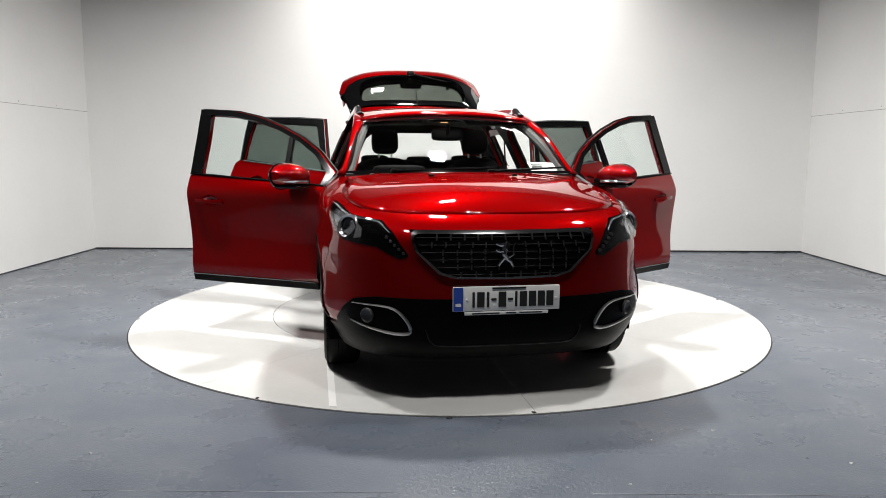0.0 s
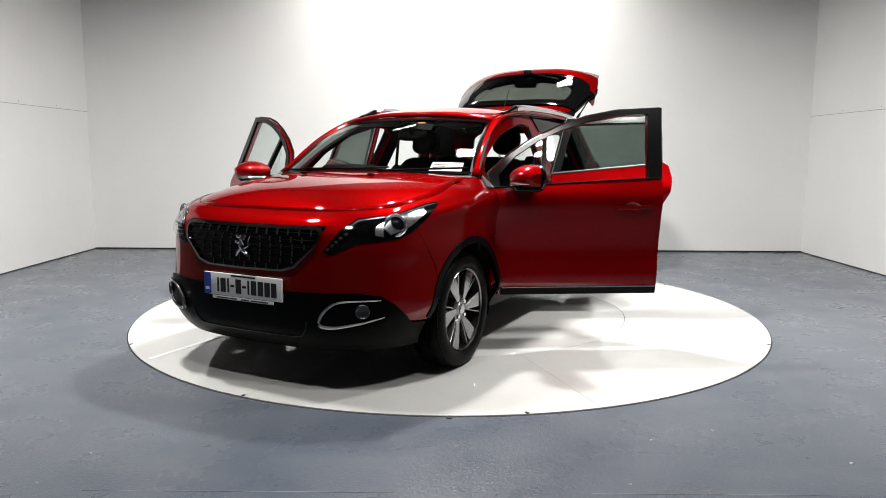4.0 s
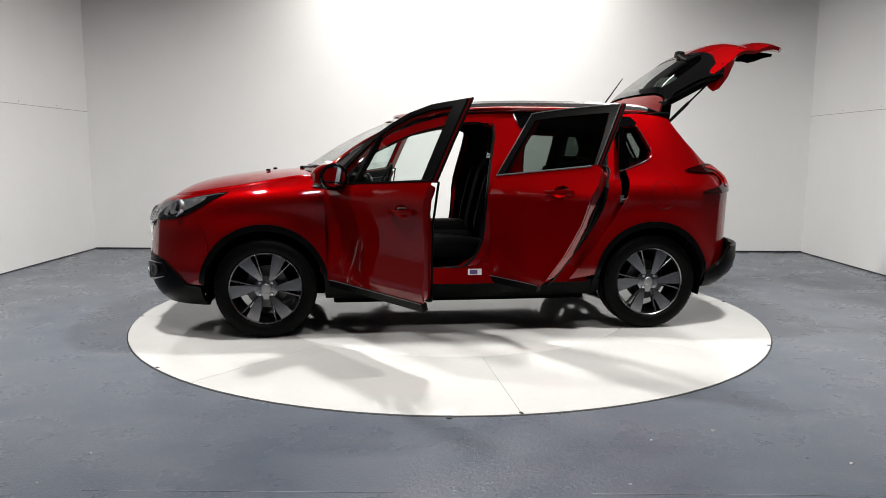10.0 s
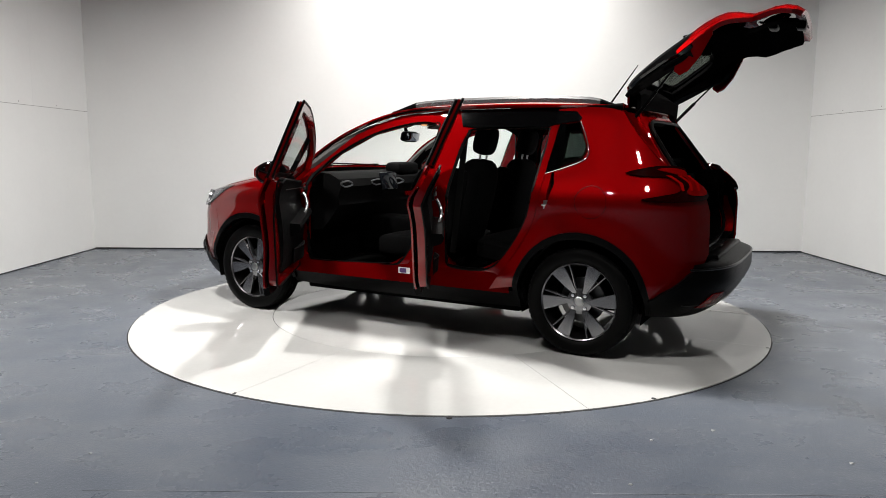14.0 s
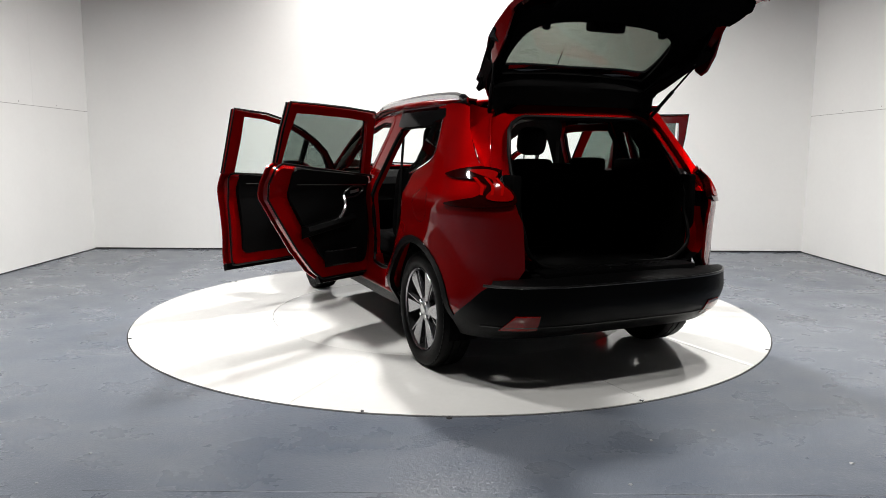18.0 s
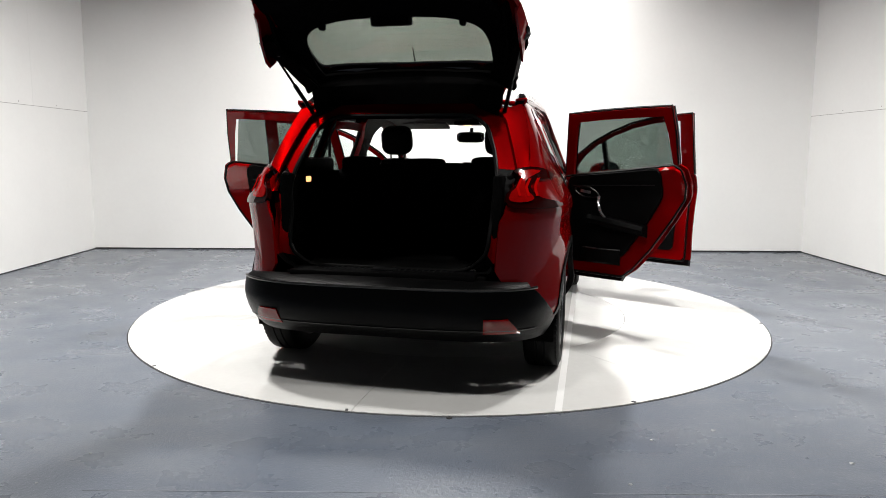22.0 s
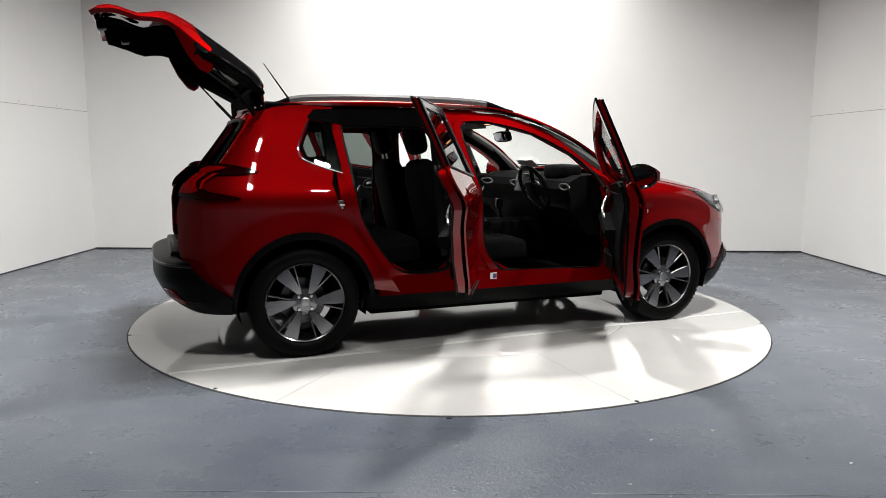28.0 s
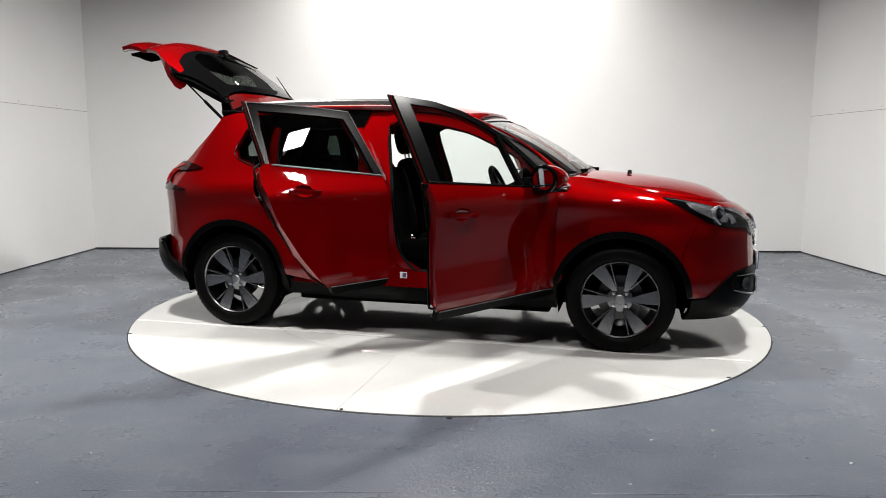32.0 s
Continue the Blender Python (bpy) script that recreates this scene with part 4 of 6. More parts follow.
    sheet(bm, rounded(fg, 0.02, 3), lambda u, v: fpt(u, v, 0.016), (1, s * 0.6, 0), 0.06, 0.008)
    fog = part("fog_lamp_recess", bm, BLACK_PLASTIC, car, "fog lamp recess with silver trim")
    bm = bmesh.new()
    trim = flowing([(0.69, 0.476), (0.53, 0.470), (0.46, 0.420), (0.435, 0.356), (0.50, 0.345), (0.62, 0.368), (0.70, 0.392)], 4, False)
    tube(bm, [fpt(y, z, 0.022) for y, z in trim], [0.002 + 0.007 * math.sin(math.pi * i / (len(trim) - 1)) for i in range(len(trim))], 6)
    part("fog_trim", bm, STEEL, fog, "satin grey trim")
    c = fpt(0.625, 0.425, 0.018)
    mt = Matrix.Translation(c) @ Vector((0.8, s * 0.6, 0)).normalized().to_track_quat("Y", "Z").to_matrix().to_4x4()
    bm = bmesh.new()
    lathe(bm, [(0.0, 0.002), (0.02, 0.003), (0.028, 0.006), (0.032, 0.010), (0.035, 0.007), (0.036, 0.0)], 24, mt)
    part("fog_lamp", bm, GUNMETAL, fog)
# bumper intake lip
bm = bmesh.new()
lip = flowing([(-0.37, 0.365), (-0.34, 0.300), (-0.25, 0.280), (0.25, 0.280), (0.34, 0.300), (0.37, 0.365)], 4, False)
tube(bm, [gpt(y, z, 0.011) for y, z in lip], 0.0035, 6)
part("intake_edge", bm, SATIN, car)

# ------------------------------------------------------------------ tail
BUMP = curve([(0.22, -1.83), (0.28, -1.93), (0.34, -2.0), (0.40, -2.038), (0.47, -2.062), (0.53, -2.062), (0.56, -2.045), (0.585, -1.955)])
SQ = 0.54


def butt(th, z, off=0.0):
    """The rear bumper: squarer in plan than the body above it."""
    s = 1
    if th > math.pi / 2:
        th, s = math.pi - th, -1
    x = X0R - (X0R - BUMP(z) + off) * max(math.sin(th), 0) ** SQ
    return Vector((x, s * (W(z) - 0.012 + off) * max(math.cos(th), 0) ** SQ, z))


def bx(x, z):
    return (math.asin(min(1, ((X0R - x) / (X0R - BUMP(z))) ** (1 / SQ))), z)


def by(y, z):
    return (math.acos(min(1, (y / (W(z) - 0.012)) ** (1 / SQ))), z)


bm = bmesh.new()
lo = [bx(-1.66, 0.27), bx(-1.66, 0.36), bx(-1.72, 0.40), bx(-1.86, 0.52), by(0.70, 0.572), by(0.5, 0.582)]
sheet(bm, lo + [(math.pi / 2, 0.584)] + [(math.pi - u, v) for u, v in lo[::-1]] + [(math.pi - 0.9, 0.265), (math.pi / 2, 0.275), (0.9, 0.265)],
      lambda u, v: butt(u, v, 0.012), away, 0.06, 0.03, 0.02)
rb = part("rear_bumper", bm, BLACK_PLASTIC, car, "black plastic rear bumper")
bm = bmesh.new()
tube(bm, [butt(0.62 + (math.pi - 1.24) * k / 28, 0.548, 0.010) for k in range(29)], 0.007, 6)
part("bumper_edge", bm, SATIN, rb, "satin black bumper edge")
bm = bmesh.new()
tube(bm, [butt(0.62 + (math.pi - 1.24) * k / 28, 0.345, 0.012) for k in range(29)], 0.005, 6)
part("bumper_crease", bm, SATIN, rb)
for s in (1, -1):
    bm = bmesh.new()
    pts = [(0.50, 0.325), (0.51, 0.405), (0.62, 0.405), (0.665, 0.325)]
    sheet(bm, mirrored([by(*p) for p in pts], s), lambda u, v: butt(u, v, 0.018), away, 0.05, 0.01)
    part("bumper_reflector", bm, LAMP_RED, rb, "red reflector")
    # tail lamp: dark claw-shaped body with red bars given a faint added glow
    tl = [rx(-1.505, 1.074), rx(-1.60, 1.101), rx(-1.70, 1.114), rx(-1.785, 1.097), ry(0.65, 1.06), ry(0.603, 1.0), ry(0.600, 0.935), rx(-1.83, 0.918), rx(-1.70, 0.918), rx(-1.61, 0.930), rx(-1.70, 0.951), rx(-1.775, 0.968), rx(-1.80, 1.00), rx(-1.785, 1.033), rx(-1.72, 1.052), rx(-1.60, 1.056)]
    bm = bmesh.new()
    sheet(bm, mirrored(flowing(tl, 3), s), lambda u, v: rear(u, v, 0.012), away, 0.035, 0.03, 0.02)
    lampb = part("tail_lamp", bm, TAIL_DARK, car, "dark claw-shaped tail lamp")
    bm = bmesh.new()
    b0 = [rx(-1.66, 1.094), rx(-1.73, 1.100), rx(-1.785, 1.086), ry(0.655, 1.050), ry(0.611, 1.0), ry(0.607, 0.958), rx(-1.86, 0.952), rx(-1.82, 0.968), rx(-1.825, 1.01), rx(-1.80, 1.050), rx(-1.74, 1.072)]
    sheet(bm, mirrored(flowing(b0, 3), s), lambda u, v: rear(u, v, 0.017), away, 0.03, 0.006, 0.02)
    part("lamp_glass", bm, LAMP_RED, lampb, "deep red lamp lens")
    for k in range(3):
        bm = bmesh.new()
        yk = 0.72 - 0.036 * k
        b0 = [ry(yk + 0.006, 1.062), ry(yk - 0.006, 1.060), ry(yk - 0.018, 1.02), ry(yk - 0.006, 0.978), ry(yk + 0.004, 0.978), ry(yk - 0.006, 1.02)]
        sheet(bm, mirrored(b0, s), lambda u, v: rear(u, v, 0.0185), away, 0.04, 0.002, 0.03)
        part("lamp_claw", bm, LAMP_CATCH, lampb, "red claw with a faint added glow")
    # fuel cap outline on the left side only
    if s > 0:
        bm = bmesh.new()
        cp = arc(-1.335, 0.905, 0.092, 0, 360, 32)
        tube(bm, [rear(*rx(*p), -0.0006) for p in cp], 0.0017, 4, False)
        part("fuel_flap_gap", bm, SEAL, car, "round fuel flap joint")

# tailgate, built shut and turned open about its hinge
GX = curve([(0.60, -1.98), (0.64, -2.02), (0.70, -2.04), (0.77, -2.03), (0.88, -1.982), (0.96, -1.99), (1.03, -1.985), (1.10, -1.95), (1.2, -1.87), (1.3, -1.787), (1.4, -1.69),
            (1.46, -1.62), (1.50, -1.57), (1.58, -1.48), (1.66, -1.40), (1.76, -1.30)])
GZ = curve([(0.60, 0.60), (1.40, 1.40), (1.46, 1.462), (1.50, 1.492), (1.58, 1.508), (1.66, 1.502), (1.76, 1.495)])


def gate(y, v, off=0.0):
    """The shut tailgate's skin: v climbs from the lower lip over the window to the hinge edge."""
    z = GZ(v)
    w = W(z) + 0.03
    a = X0R - GX(v)
    k = (1 - min(abs(y) / w, 0.999) ** 3) ** 0.3333
    up = ease((v - 1.44) / 0.14)
    return Vector((X0R - a * (k + (1 - k) * 0.6 * up) - off * (1 - up), y, z + off * up - 0.05 * up * (y / 0.55) ** 2))


HX, HZ = -1.42, 1.475
Hm = Matrix.Translation((HX, 0, HZ))
OPEN = Hm @ Matrix.Rotation(radians(82.8), 4, "Y") @ Hm.inverted()


def sym(pts):
    return pts + [(-y, z) for y, z in pts[::-1]]


bm = bmesh.new()
sheet(bm, rounded(sym([(0.50, 0.63), (0.56, 0.68), (0.572, 0.85), (0.61, 0.93), (0.655, 1.05), (0.678, 1.13), (0.672, 1.20), (0.640, 1.215), (0.615, 1.165), (0.52, 1.15)]), 0.012), lambda y, v: gate(y, v, 0.006), (-1, 0, 0), 0.05, 0.025)
tailgate = part("tailgate", bm, RED, car, "red tailgate raised wide open")
tailgate.matrix_basis = OPEN
WIN_A = [(0.0, 1.13), (0.30, 1.132), (0.52, 1.14), (0.685, 1.135), (0.64, 1.27), (0.60, 1.40), (0.565, 1.475), (0.30, 1.505), (0.0, 1.51)]
WIN_B = [(0.0, 1.17), (0.28, 1.172), (0.44, 1.19), (0.49, 1.24), (0.50, 1.33), (0.49, 1.40), (0.45, 1.445), (0.26, 1.468), (0.0, 1.475)]
WIN_C, WIN_D = flowing(WIN_A, 4, False), flowing(WIN_B, 4, False)
for s in (1, -1):
    bm = bmesh.new()
    ribbon(bm, [(s * y, v) for y, v in WIN_C], [(s * y, v) for y, v in WIN_D], lambda y, v: gate(y, v, 0.004), (-1, 0, 0.3), 0.02, 3)
    part("window_surround", bm, GLOSS_BLACK, tailgate, "gloss black window surround")
    bm = bmesh.new()
    ribbon(bm, [(s * y, v) for y, v in WIN_A[3:7]], [(s * (y - 0.045), v) for y, v in WIN_A[3:7]], lambda y, v: gate(y, v, -0.03), (-1, 0, 0.3), 0.05, 2)
    part("tailgate_side_frame", bm, BLACK_PLASTIC, tailgate)
    bm = bmesh.new()
    ear = [(0.655, 1.04, 0.05), (0.668, 1.08, 0.13), (0.674, 1.13, 0.165), (0.670, 1.17, 0.155), (0.660, 1.205, 0.11)]
    loft(bm, [[gate(s * y, v, 0.0), gate(s * (y - 0.012), v, 0.0), gate(s * (y - 0.030), v, -d), gate(s * (y - 0.018), v, -d)] for y, v, d in ear])
    part("tailgate_ear", bm, RED, tailgate, "red return flange beside the rear window")
    bm = bmesh.new()
    edge = [(0.600, 1.04, 0.07), (0.605, 1.10, 0.13), (0.602, 1.15, 0.155), (0.590, 1.22, 0.14), (0.57, 1.31, 0.12), (0.545, 1.40, 0.10), (0.525, 1.475, 0.09)]
    rings = [[gate(s * y, v, -0.03), gate(s * (y - 0.014), v, -0.03), gate(s * (y - 0.034), v, -d), gate(s * (y - 0.020), v, -d)] for y, v, d in edge]
    loft(bm, rings)
    part("tailgate_flange", bm, CARPET, tailgate)
    bm = bmesh.new()
    ribbon(bm, [(s * y, v) for y, v in WIN_C], [(s * y * 0.985, v + (0.004 if v < 1.3 else -0.004)) for y, v in WIN_D], lambda y, v: gate(y * 0.97, v, -0.075), (1, 0, 0), 0.02, 2)
    part("window_inner_trim", bm, CARPET, tailgate, "black inner window trim")
half = flowing([(0.0, 1.165), (0.28, 1.167), (0.445, 1.185), (0.495, 1.235), (0.505, 1.33), (0.495, 1.405), (0.455, 1.45), (0.26, 1.473), (0.0, 1.48)], 4, False)
bm = bmesh.new()
sheet(bm, half + [(-y, v) for y, v in half[-2:0:-1]], lambda y, z: gate(y, z, 0.0), (-1, 0, 0), 0.07, 0.004)
g = part("rear_window", bm, REAR_TINT, tailgate, "tinted rear window with fine heating lines")
g.visible_shadow = False
for k in range(9):
    v = 1.20 + 0.028 * k
    bm = bmesh.new()
    tube(bm, [gate(y, v, -0.006) for y in np.linspace(-0.46, 0.46, 9).tolist()], 0.00055, 4)
    part("heating_line", bm, SEAL, tailgate)
for y, w, h in ((0.0, 0.20, 0.075), (0.36, 0.03, 0.05), (-0.36, 0.03, 0.05)):
    bm = bmesh.new()
    box(bm, gate(y, 1.196 if y == 0 else 1.186, -0.07), (0.05, w, h), 0.012)
    part("trim_clip_cover", bm, CARPET, tailgate)
# top edge with spoiler
bm = bmesh.new()
top_s = [(0.30, 1.525), (0.552, 1.505), (0.54, 1.55), (0.51, 1.63), (0.42, 1.66)]
sheet(bm, sym(top_s), lambda y, v: gate(y, v, 0.006), (-0.5, 0, 1), 0.06, 0.014, 0.03)
part("spoiler", bm, RED, tailgate)
bm = bmesh.new()
sheet(bm, sym([(0.30, 1.452), (0.53, 1.42), (0.545, 1.55), (0.53, 1.66), (0.51, 1.75)]), lambda y, v: gate(y * 0.97, v, -0.074), (1, 0, -1), 0.08, 0.02, 0.04)
part("upper_inner_trim", bm, CARPET, tailgate)
bm = bmesh.new()
sheet(bm, rounded(sym([(0.46, 0.67), (0.52, 0.74), (0.535, 0.93), (0.565, 1.08), (0.55, 1.14), (0.46, 1.155), (0.14, 1.12), (0.09, 1.15)]), 0.03), lambda y, z: gate(y * 0.99, z, -0.075 - 0.02 * math.sin((z - 0.65) * 6)), (1, 0, 0), 0.06, 0.02)
part("inner_trim", bm, CARPET, tailgate, "black plastic inner tailgate trim")
bm = bmesh.new()
box(bm, gate(0, 0.665, -0.06), (0.05, 0.10, 0.05), 0.01)
part("latch", bm, BLACK_PLASTIC, tailgate)
bm = bmesh.new()
box(bm, gate(0.30, 0.78, -0.105), (0.03, 0.12, 0.05), 0.012)
part("pull_grip", bm, BLACK_PLASTIC, tailgate)
bm = bmesh.new()
tube(bm, [gate(0.0, 1.17, 0.03), gate(0.15, 1.21, 0.02), gate(0.34, 1.25, 0.02)], [0.012, 0.008, 0.006], 6)
box(bm, gate(0.0, 1.16, 0.02), (0.05, 0.07, 0.06), 0.012)
part("rear_wiper", bm, BLACK_PLASTIC, tailgate)
# gas struts
for s in (1, -1):
    bm = bmesh.new()
    a, b = Vector((-1.47, s * 0.525, 1.375)), OPEN @ gate(s * 0.632, 1.19, -0.085)
    tube(bm, [a, a.lerp(b, 0.52)], 0.011, 8)
    tube(bm, [a.lerp(b, 0.50), b], 0.006, 8)
    tube(bm, [a + Vector((0, -s * 0.03, 0)), a + Vector((0, s * 0.006, 0))], 0.014, 8)
    tube(bm, [b + Vector((0, -s * 0.03, 0)), b + Vector((0, s * 0.006, 0))], 0.011, 8)
    part("gas_strut", bm, BLACK_PLASTIC, car, "black gas strut holding the tailgate")
# rear opening frame
ring1 = even(rounded(sym([(0.50, 0.600), (0.570, 0.68), (0.585, 0.90), (0.635, 1.08), (0.60, 1.20), (0.545, 1.36), (0.46, 1.43)]), 0.04, 4), 72)
ring2 = even(rounded(sym([(0.42, 0.607), (0.52, 0.69), (0.535, 0.90), (0.548, 1.06), (0.52, 1.18), (0.465, 1.32), (0.38, 1.37)]), 0.11, 6), 72)


def inset(y, z, d):
    p = gate(y, z, 0.0)
    return Vector((p.x + d, p.y, p.z))


for s in (1, -1):
    bm = bmesh.new()
    rows = []
    for (xa, za), (yb, zb) in (((-1.84, 0.99), (0.606, 0.98)), ((-1.785, 1.06), (0.632, 1.06)), ((-1.69, 1.122), (0.622, 1.12)), ((-1.56, 1.257), (0.586, 1.24)), ((-1.48, 1.36), (0.548, 1.345)), ((-1.425, 1.437), (0.50, 1.405))):
        u, v = rx(xa, za)
        pa, pb = rear(u, v, -0.001), inset(yb, zb, 0.06 if zb < 1.0 else 0.13)
        pa.y, pb.y = pa.y * s, pb.y * s
        rows.append([pa, pa.lerp(pb, 0.5) + Vector((0.010, 0, -0.004)), pb, pb + Vector((0.03, -s * 0.01, 0))])
    loft(bm, rows, False, False)
    part("tailgate_jamb", bm, RED, car)
r0 = [inset(y, z, 0.05 + 0.07 * ease((z - 0.9) / 0.2)) for y, z in ring1]
r1 = [inset(y, z, 0.11 + 0.04 * ease((z - 0.9) / 0.2)) for y, z in ring1]
r2 = [inset(y * 0.98, z, 0.15 + 0.03 * ease((z - 0.9) / 0.2)) for y, z in ring2]
for nm, mt, lab, keep in (("tailgate_opening", RED, "red painted tailgate opening", lambda c: c.z > 1.085),
                          ("jamb_trim", BLACK_PLASTIC, "grey-black plastic trim beside the tail lamp", lambda c: 0.915 < c.z <= 1.085 and c.y > 0),
                          ("jamb_trim", BLACK_PLASTIC, "grey-black plastic trim beside the tail lamp", lambda c: 0.915 < c.z <= 1.085 and c.y < 0),
                          ("jamb_panel", RED, "red painted jamb panel", lambda c: 0.66 < c.z <= 0.915 and c.y > 0),
                          ("jamb_panel", RED, "red painted jamb panel", lambda c: 0.66 < c.z <= 0.915 and c.y < 0),
                          ("opening_base", BLACK_PLASTIC, "black lower edge of the tailgate opening", lambda c: c.z <= 0.66)):
    bm = bmesh.new()
    loft(bm, [r0 + r0[:1], r1 + r1[:1], r2 + r2[:1]], False, False)
    bmesh.ops.delete(bm, geom=[f for f in bm.faces if not keep(f.calc_center_median())], context="FACES")
    part(nm, bm, mt, car, lab)
bm = bmesh.new()
tube(bm, [p + Vector((-0.02, 0, 0)) for p in r2 + r2[:1]], 0.011, 8, False)
part("tailgate_seal", bm, SEAL, car)

# ------------------------------------------------------------------ doors
FH, RH = (0.86, 0.80), (-0.22, 0.80)


def side_door(s, rear_door, angle):
    hx, hy = RH if rear_door else FH
    fm = lambda u, v, off=0.0: flank(u, v, off, s)
    out = (0, s, 0)
    if rear_door:
        low = [(-0.20, 0.372), (-0.205, 0.7), (-0.222, 1.03), (-0.60, 1.068), (-1.04, 1.118), (-1.085, 1.09), (-1.098, 1.0), (-1.075, 0.90), (-1.0, 0.765), (-0.87, 0.575), (-0.74, 0.425), (-0.67, 0.372)]
        clad = [(-0.205, 0.335), (-0.205, 0.378), (-0.665, 0.378), (-0.645, 0.335)]
        fa = [(-0.222, 1.03), (-0.29, 1.23), (-0.355, 1.43), (-0.6, 1.445), (-0.85, 1.452), (-1.06, 1.455), (-1.055, 1.3), (-1.04, 1.115)]
        fb = [(-0.285, 1.04), (-0.345, 1.23), (-0.405, 1.385), (-0.6, 1.398), (-0.85, 1.406), (-1.0, 1.408), (-1.012, 1.3), (-1.015, 1.11)]
        panes = [[(-0.265, 1.03), (-0.395, 1.39), (-0.985, 1.41), (-1.003, 1.105)]]
        belt = [(-0.225, 1.034), (-1.0, 1.108)]
        hand = (-0.84, 0.955)
        trim = [(-0.275, 0.45), (-0.27, 1.02), (-0.95, 1.085), (-0.925, 0.90), (-0.84, 0.74), (-0.70, 0.54), (-0.60, 0.455)]
    else:
        low = [(-0.155, 0.372), (0.80, 0.372), (0.868, 0.44), (0.872, 0.75), (0.862, 0.95), (0.845, 0.975), (-0.18, 1.035), (-0.168, 0.8)]
        clad = [(-0.152, 0.335), (-0.152, 0.378), (0.80, 0.378), (0.80, 0.335)]
        fa = [(0.855, 0.97), (0.865, 1.055), (0.72, 1.18), (0.58, 1.268), (0.42, 1.342), (0.24, 1.405), (0.05, 1.443), (-0.235, 1.462), (-0.205, 1.25), (-0.18, 1.035)]
        fb = [(0.81, 0.972), (0.805, 1.055), (0.70, 1.158), (0.57, 1.243), (0.415, 1.316), (0.23, 1.377), (0.045, 1.412), (-0.14, 1.424), (-0.115, 1.25), (-0.095, 1.03)]
        panes = [[(-0.09, 1.03), (-0.135, 1.424), (0.045, 1.415), (0.23, 1.38), (0.415, 1.32), (0.50, 1.282), (0.54, 0.985)], [(0.55, 0.985), (0.515, 1.274), (0.565, 1.249), (0.70, 1.163), (0.81, 1.056), (0.80, 0.975)]]
        belt = [(-0.178, 1.036), (0.845, 0.977)]
        hand = (0.01, 0.862)
        trim = [(-0.045, 0.455), (-0.08, 1.02), (0.78, 0.965), (0.80, 0.80), (0.78, 0.47), (0.70, 0.445)]
    bm = bmesh.new()
    hxx, hz = hand
    cup = [(hxx + 0.066 * math.cos(radians(45 * k)), hz + 0.004 + 0.036 * math.sin(radians(45 * k))) for k in range(8)]
    sheet(bm, rounded(low, 0.02, 2), fm, out, 0.03, 0.010, 0.024, False, cup)
    door = part("rear_door" if rear_door else "front_door", bm, RED, car, "red rear door swung wide open" if rear_door else "red front door swung wide open with mirror")
    T = Matrix.Translation((hx, s * hy, 0))
    door.matrix_basis = T @ Matrix.Rotation(radians(-s * angle), 4, "Z") @ T.inverted()
    # inner shell, red, behind the outer skin
    bm = bmesh.new()
    mu, mv = sum(p[0] for p in low) / len(low), sum(p[1] for p in low) / len(low)
    inner = [(mu + (u - mu) * 0.955, mv + (v - mv) * 0.965) for u, v in low]
    sheet(bm, rounded(inner, 0.04, 3), lambda u, v: fm(u, v, -0.030), out, 0.08, 0.045)
    ribbon(bm, fa, fb, lambda u, v: fm(u, v, -0.014), out, 0.028)
    part("inner_shell", bm, RED, door)
    bm = bmesh.new()
    ribbon(bm, fa, fb, lambda u, v: fm(u, v, 0.002), out, 0.014)
    if not rear_door:
        ribbon(bm, [(0.565, 0.985), (0.525, 1.265)], [(0.535, 0.985), (0.495, 1.275)], lambda u, v: fm(u, v, 0.002), out, 0.03)
    part("window_frame", bm, FRAME_BLACK, door, "black window frame")
    bm = bmesh.new()
    tube(bm, [fm(u, v, -0.036) for u, v in fa], 0.008, 6)
    part("frame_seal", bm, SEAL, door, "black rubber seal on the window frame")
    for pn in panes:
        bm = bmesh.new()
        sheet(bm, pn, lambda u, v: fm(u, v, -0.008), out, 0.08, 0.004)
        part("window_pane", bm, TINTED if rear_door else CLEAR, door, "tinted window pane" if rear_door else "clear window pane").visible_shadow = False
    bm = bmesh.new()
    tube(bm, [fm(belt[0][0] + (belt[1][0] - belt[0][0]) * k / 10, belt[0][1] + (belt[1][1] - belt[0][1]) * k / 10, 0.004) for k in range(11)], 0.0055, 6)
    part("belt_trim", bm, FOG_GREY if rear_door else BLACK_PLASTIC, door)
    bm = bmesh.new()
    sheet(bm, clad, lambda u, v: fm(u, v, 0.008), out, 0.12, 0.035)
    part("door_cladding", bm, BLACK_PLASTIC, door)
    bm = bmesh.new()
    c0, c1 = clad[1][0], clad[2][0]
    tube(bm, [fm(c0 + (c1 - c0) * (0.01 + 0.98 * k / 10), 0.3795, 0.007) for k in range(11)], 0.0028, 6)
    part("cladding_strip", bm, FOG_GREY, door, "thin satin metal strip over the cladding")
    if rear_door:
        bm = bmesh.new()
        tube(bm, [fm(u, v, 0.004) for u, v in fa], 0.0035, 6)
        part("window_trim", bm, FOG_GREY, door, "satin metal trim round the window")
    # handle and its cup
    bm = bmesh.new()
    pts = [fm(hxx + (k / 8 - 0.5) * 0.21, hz + 0.008 * (k / 8 - 0.5) * (-1), 0.010 + 0.022 * math.sin(math.pi * k / 8)) for k in range(9)]
    rings = [[p + Vector((0, s * 0.008 * a, 0.014 * b)) for a, b in ((-1, -0.8), (1, -0.8), (1.3, 0), (1, 0.8), (-1, 0.8))] for p in pts]
    loft(bm, rings)
    part("door_handle", bm, RED, door)
    bm = bmesh.new()
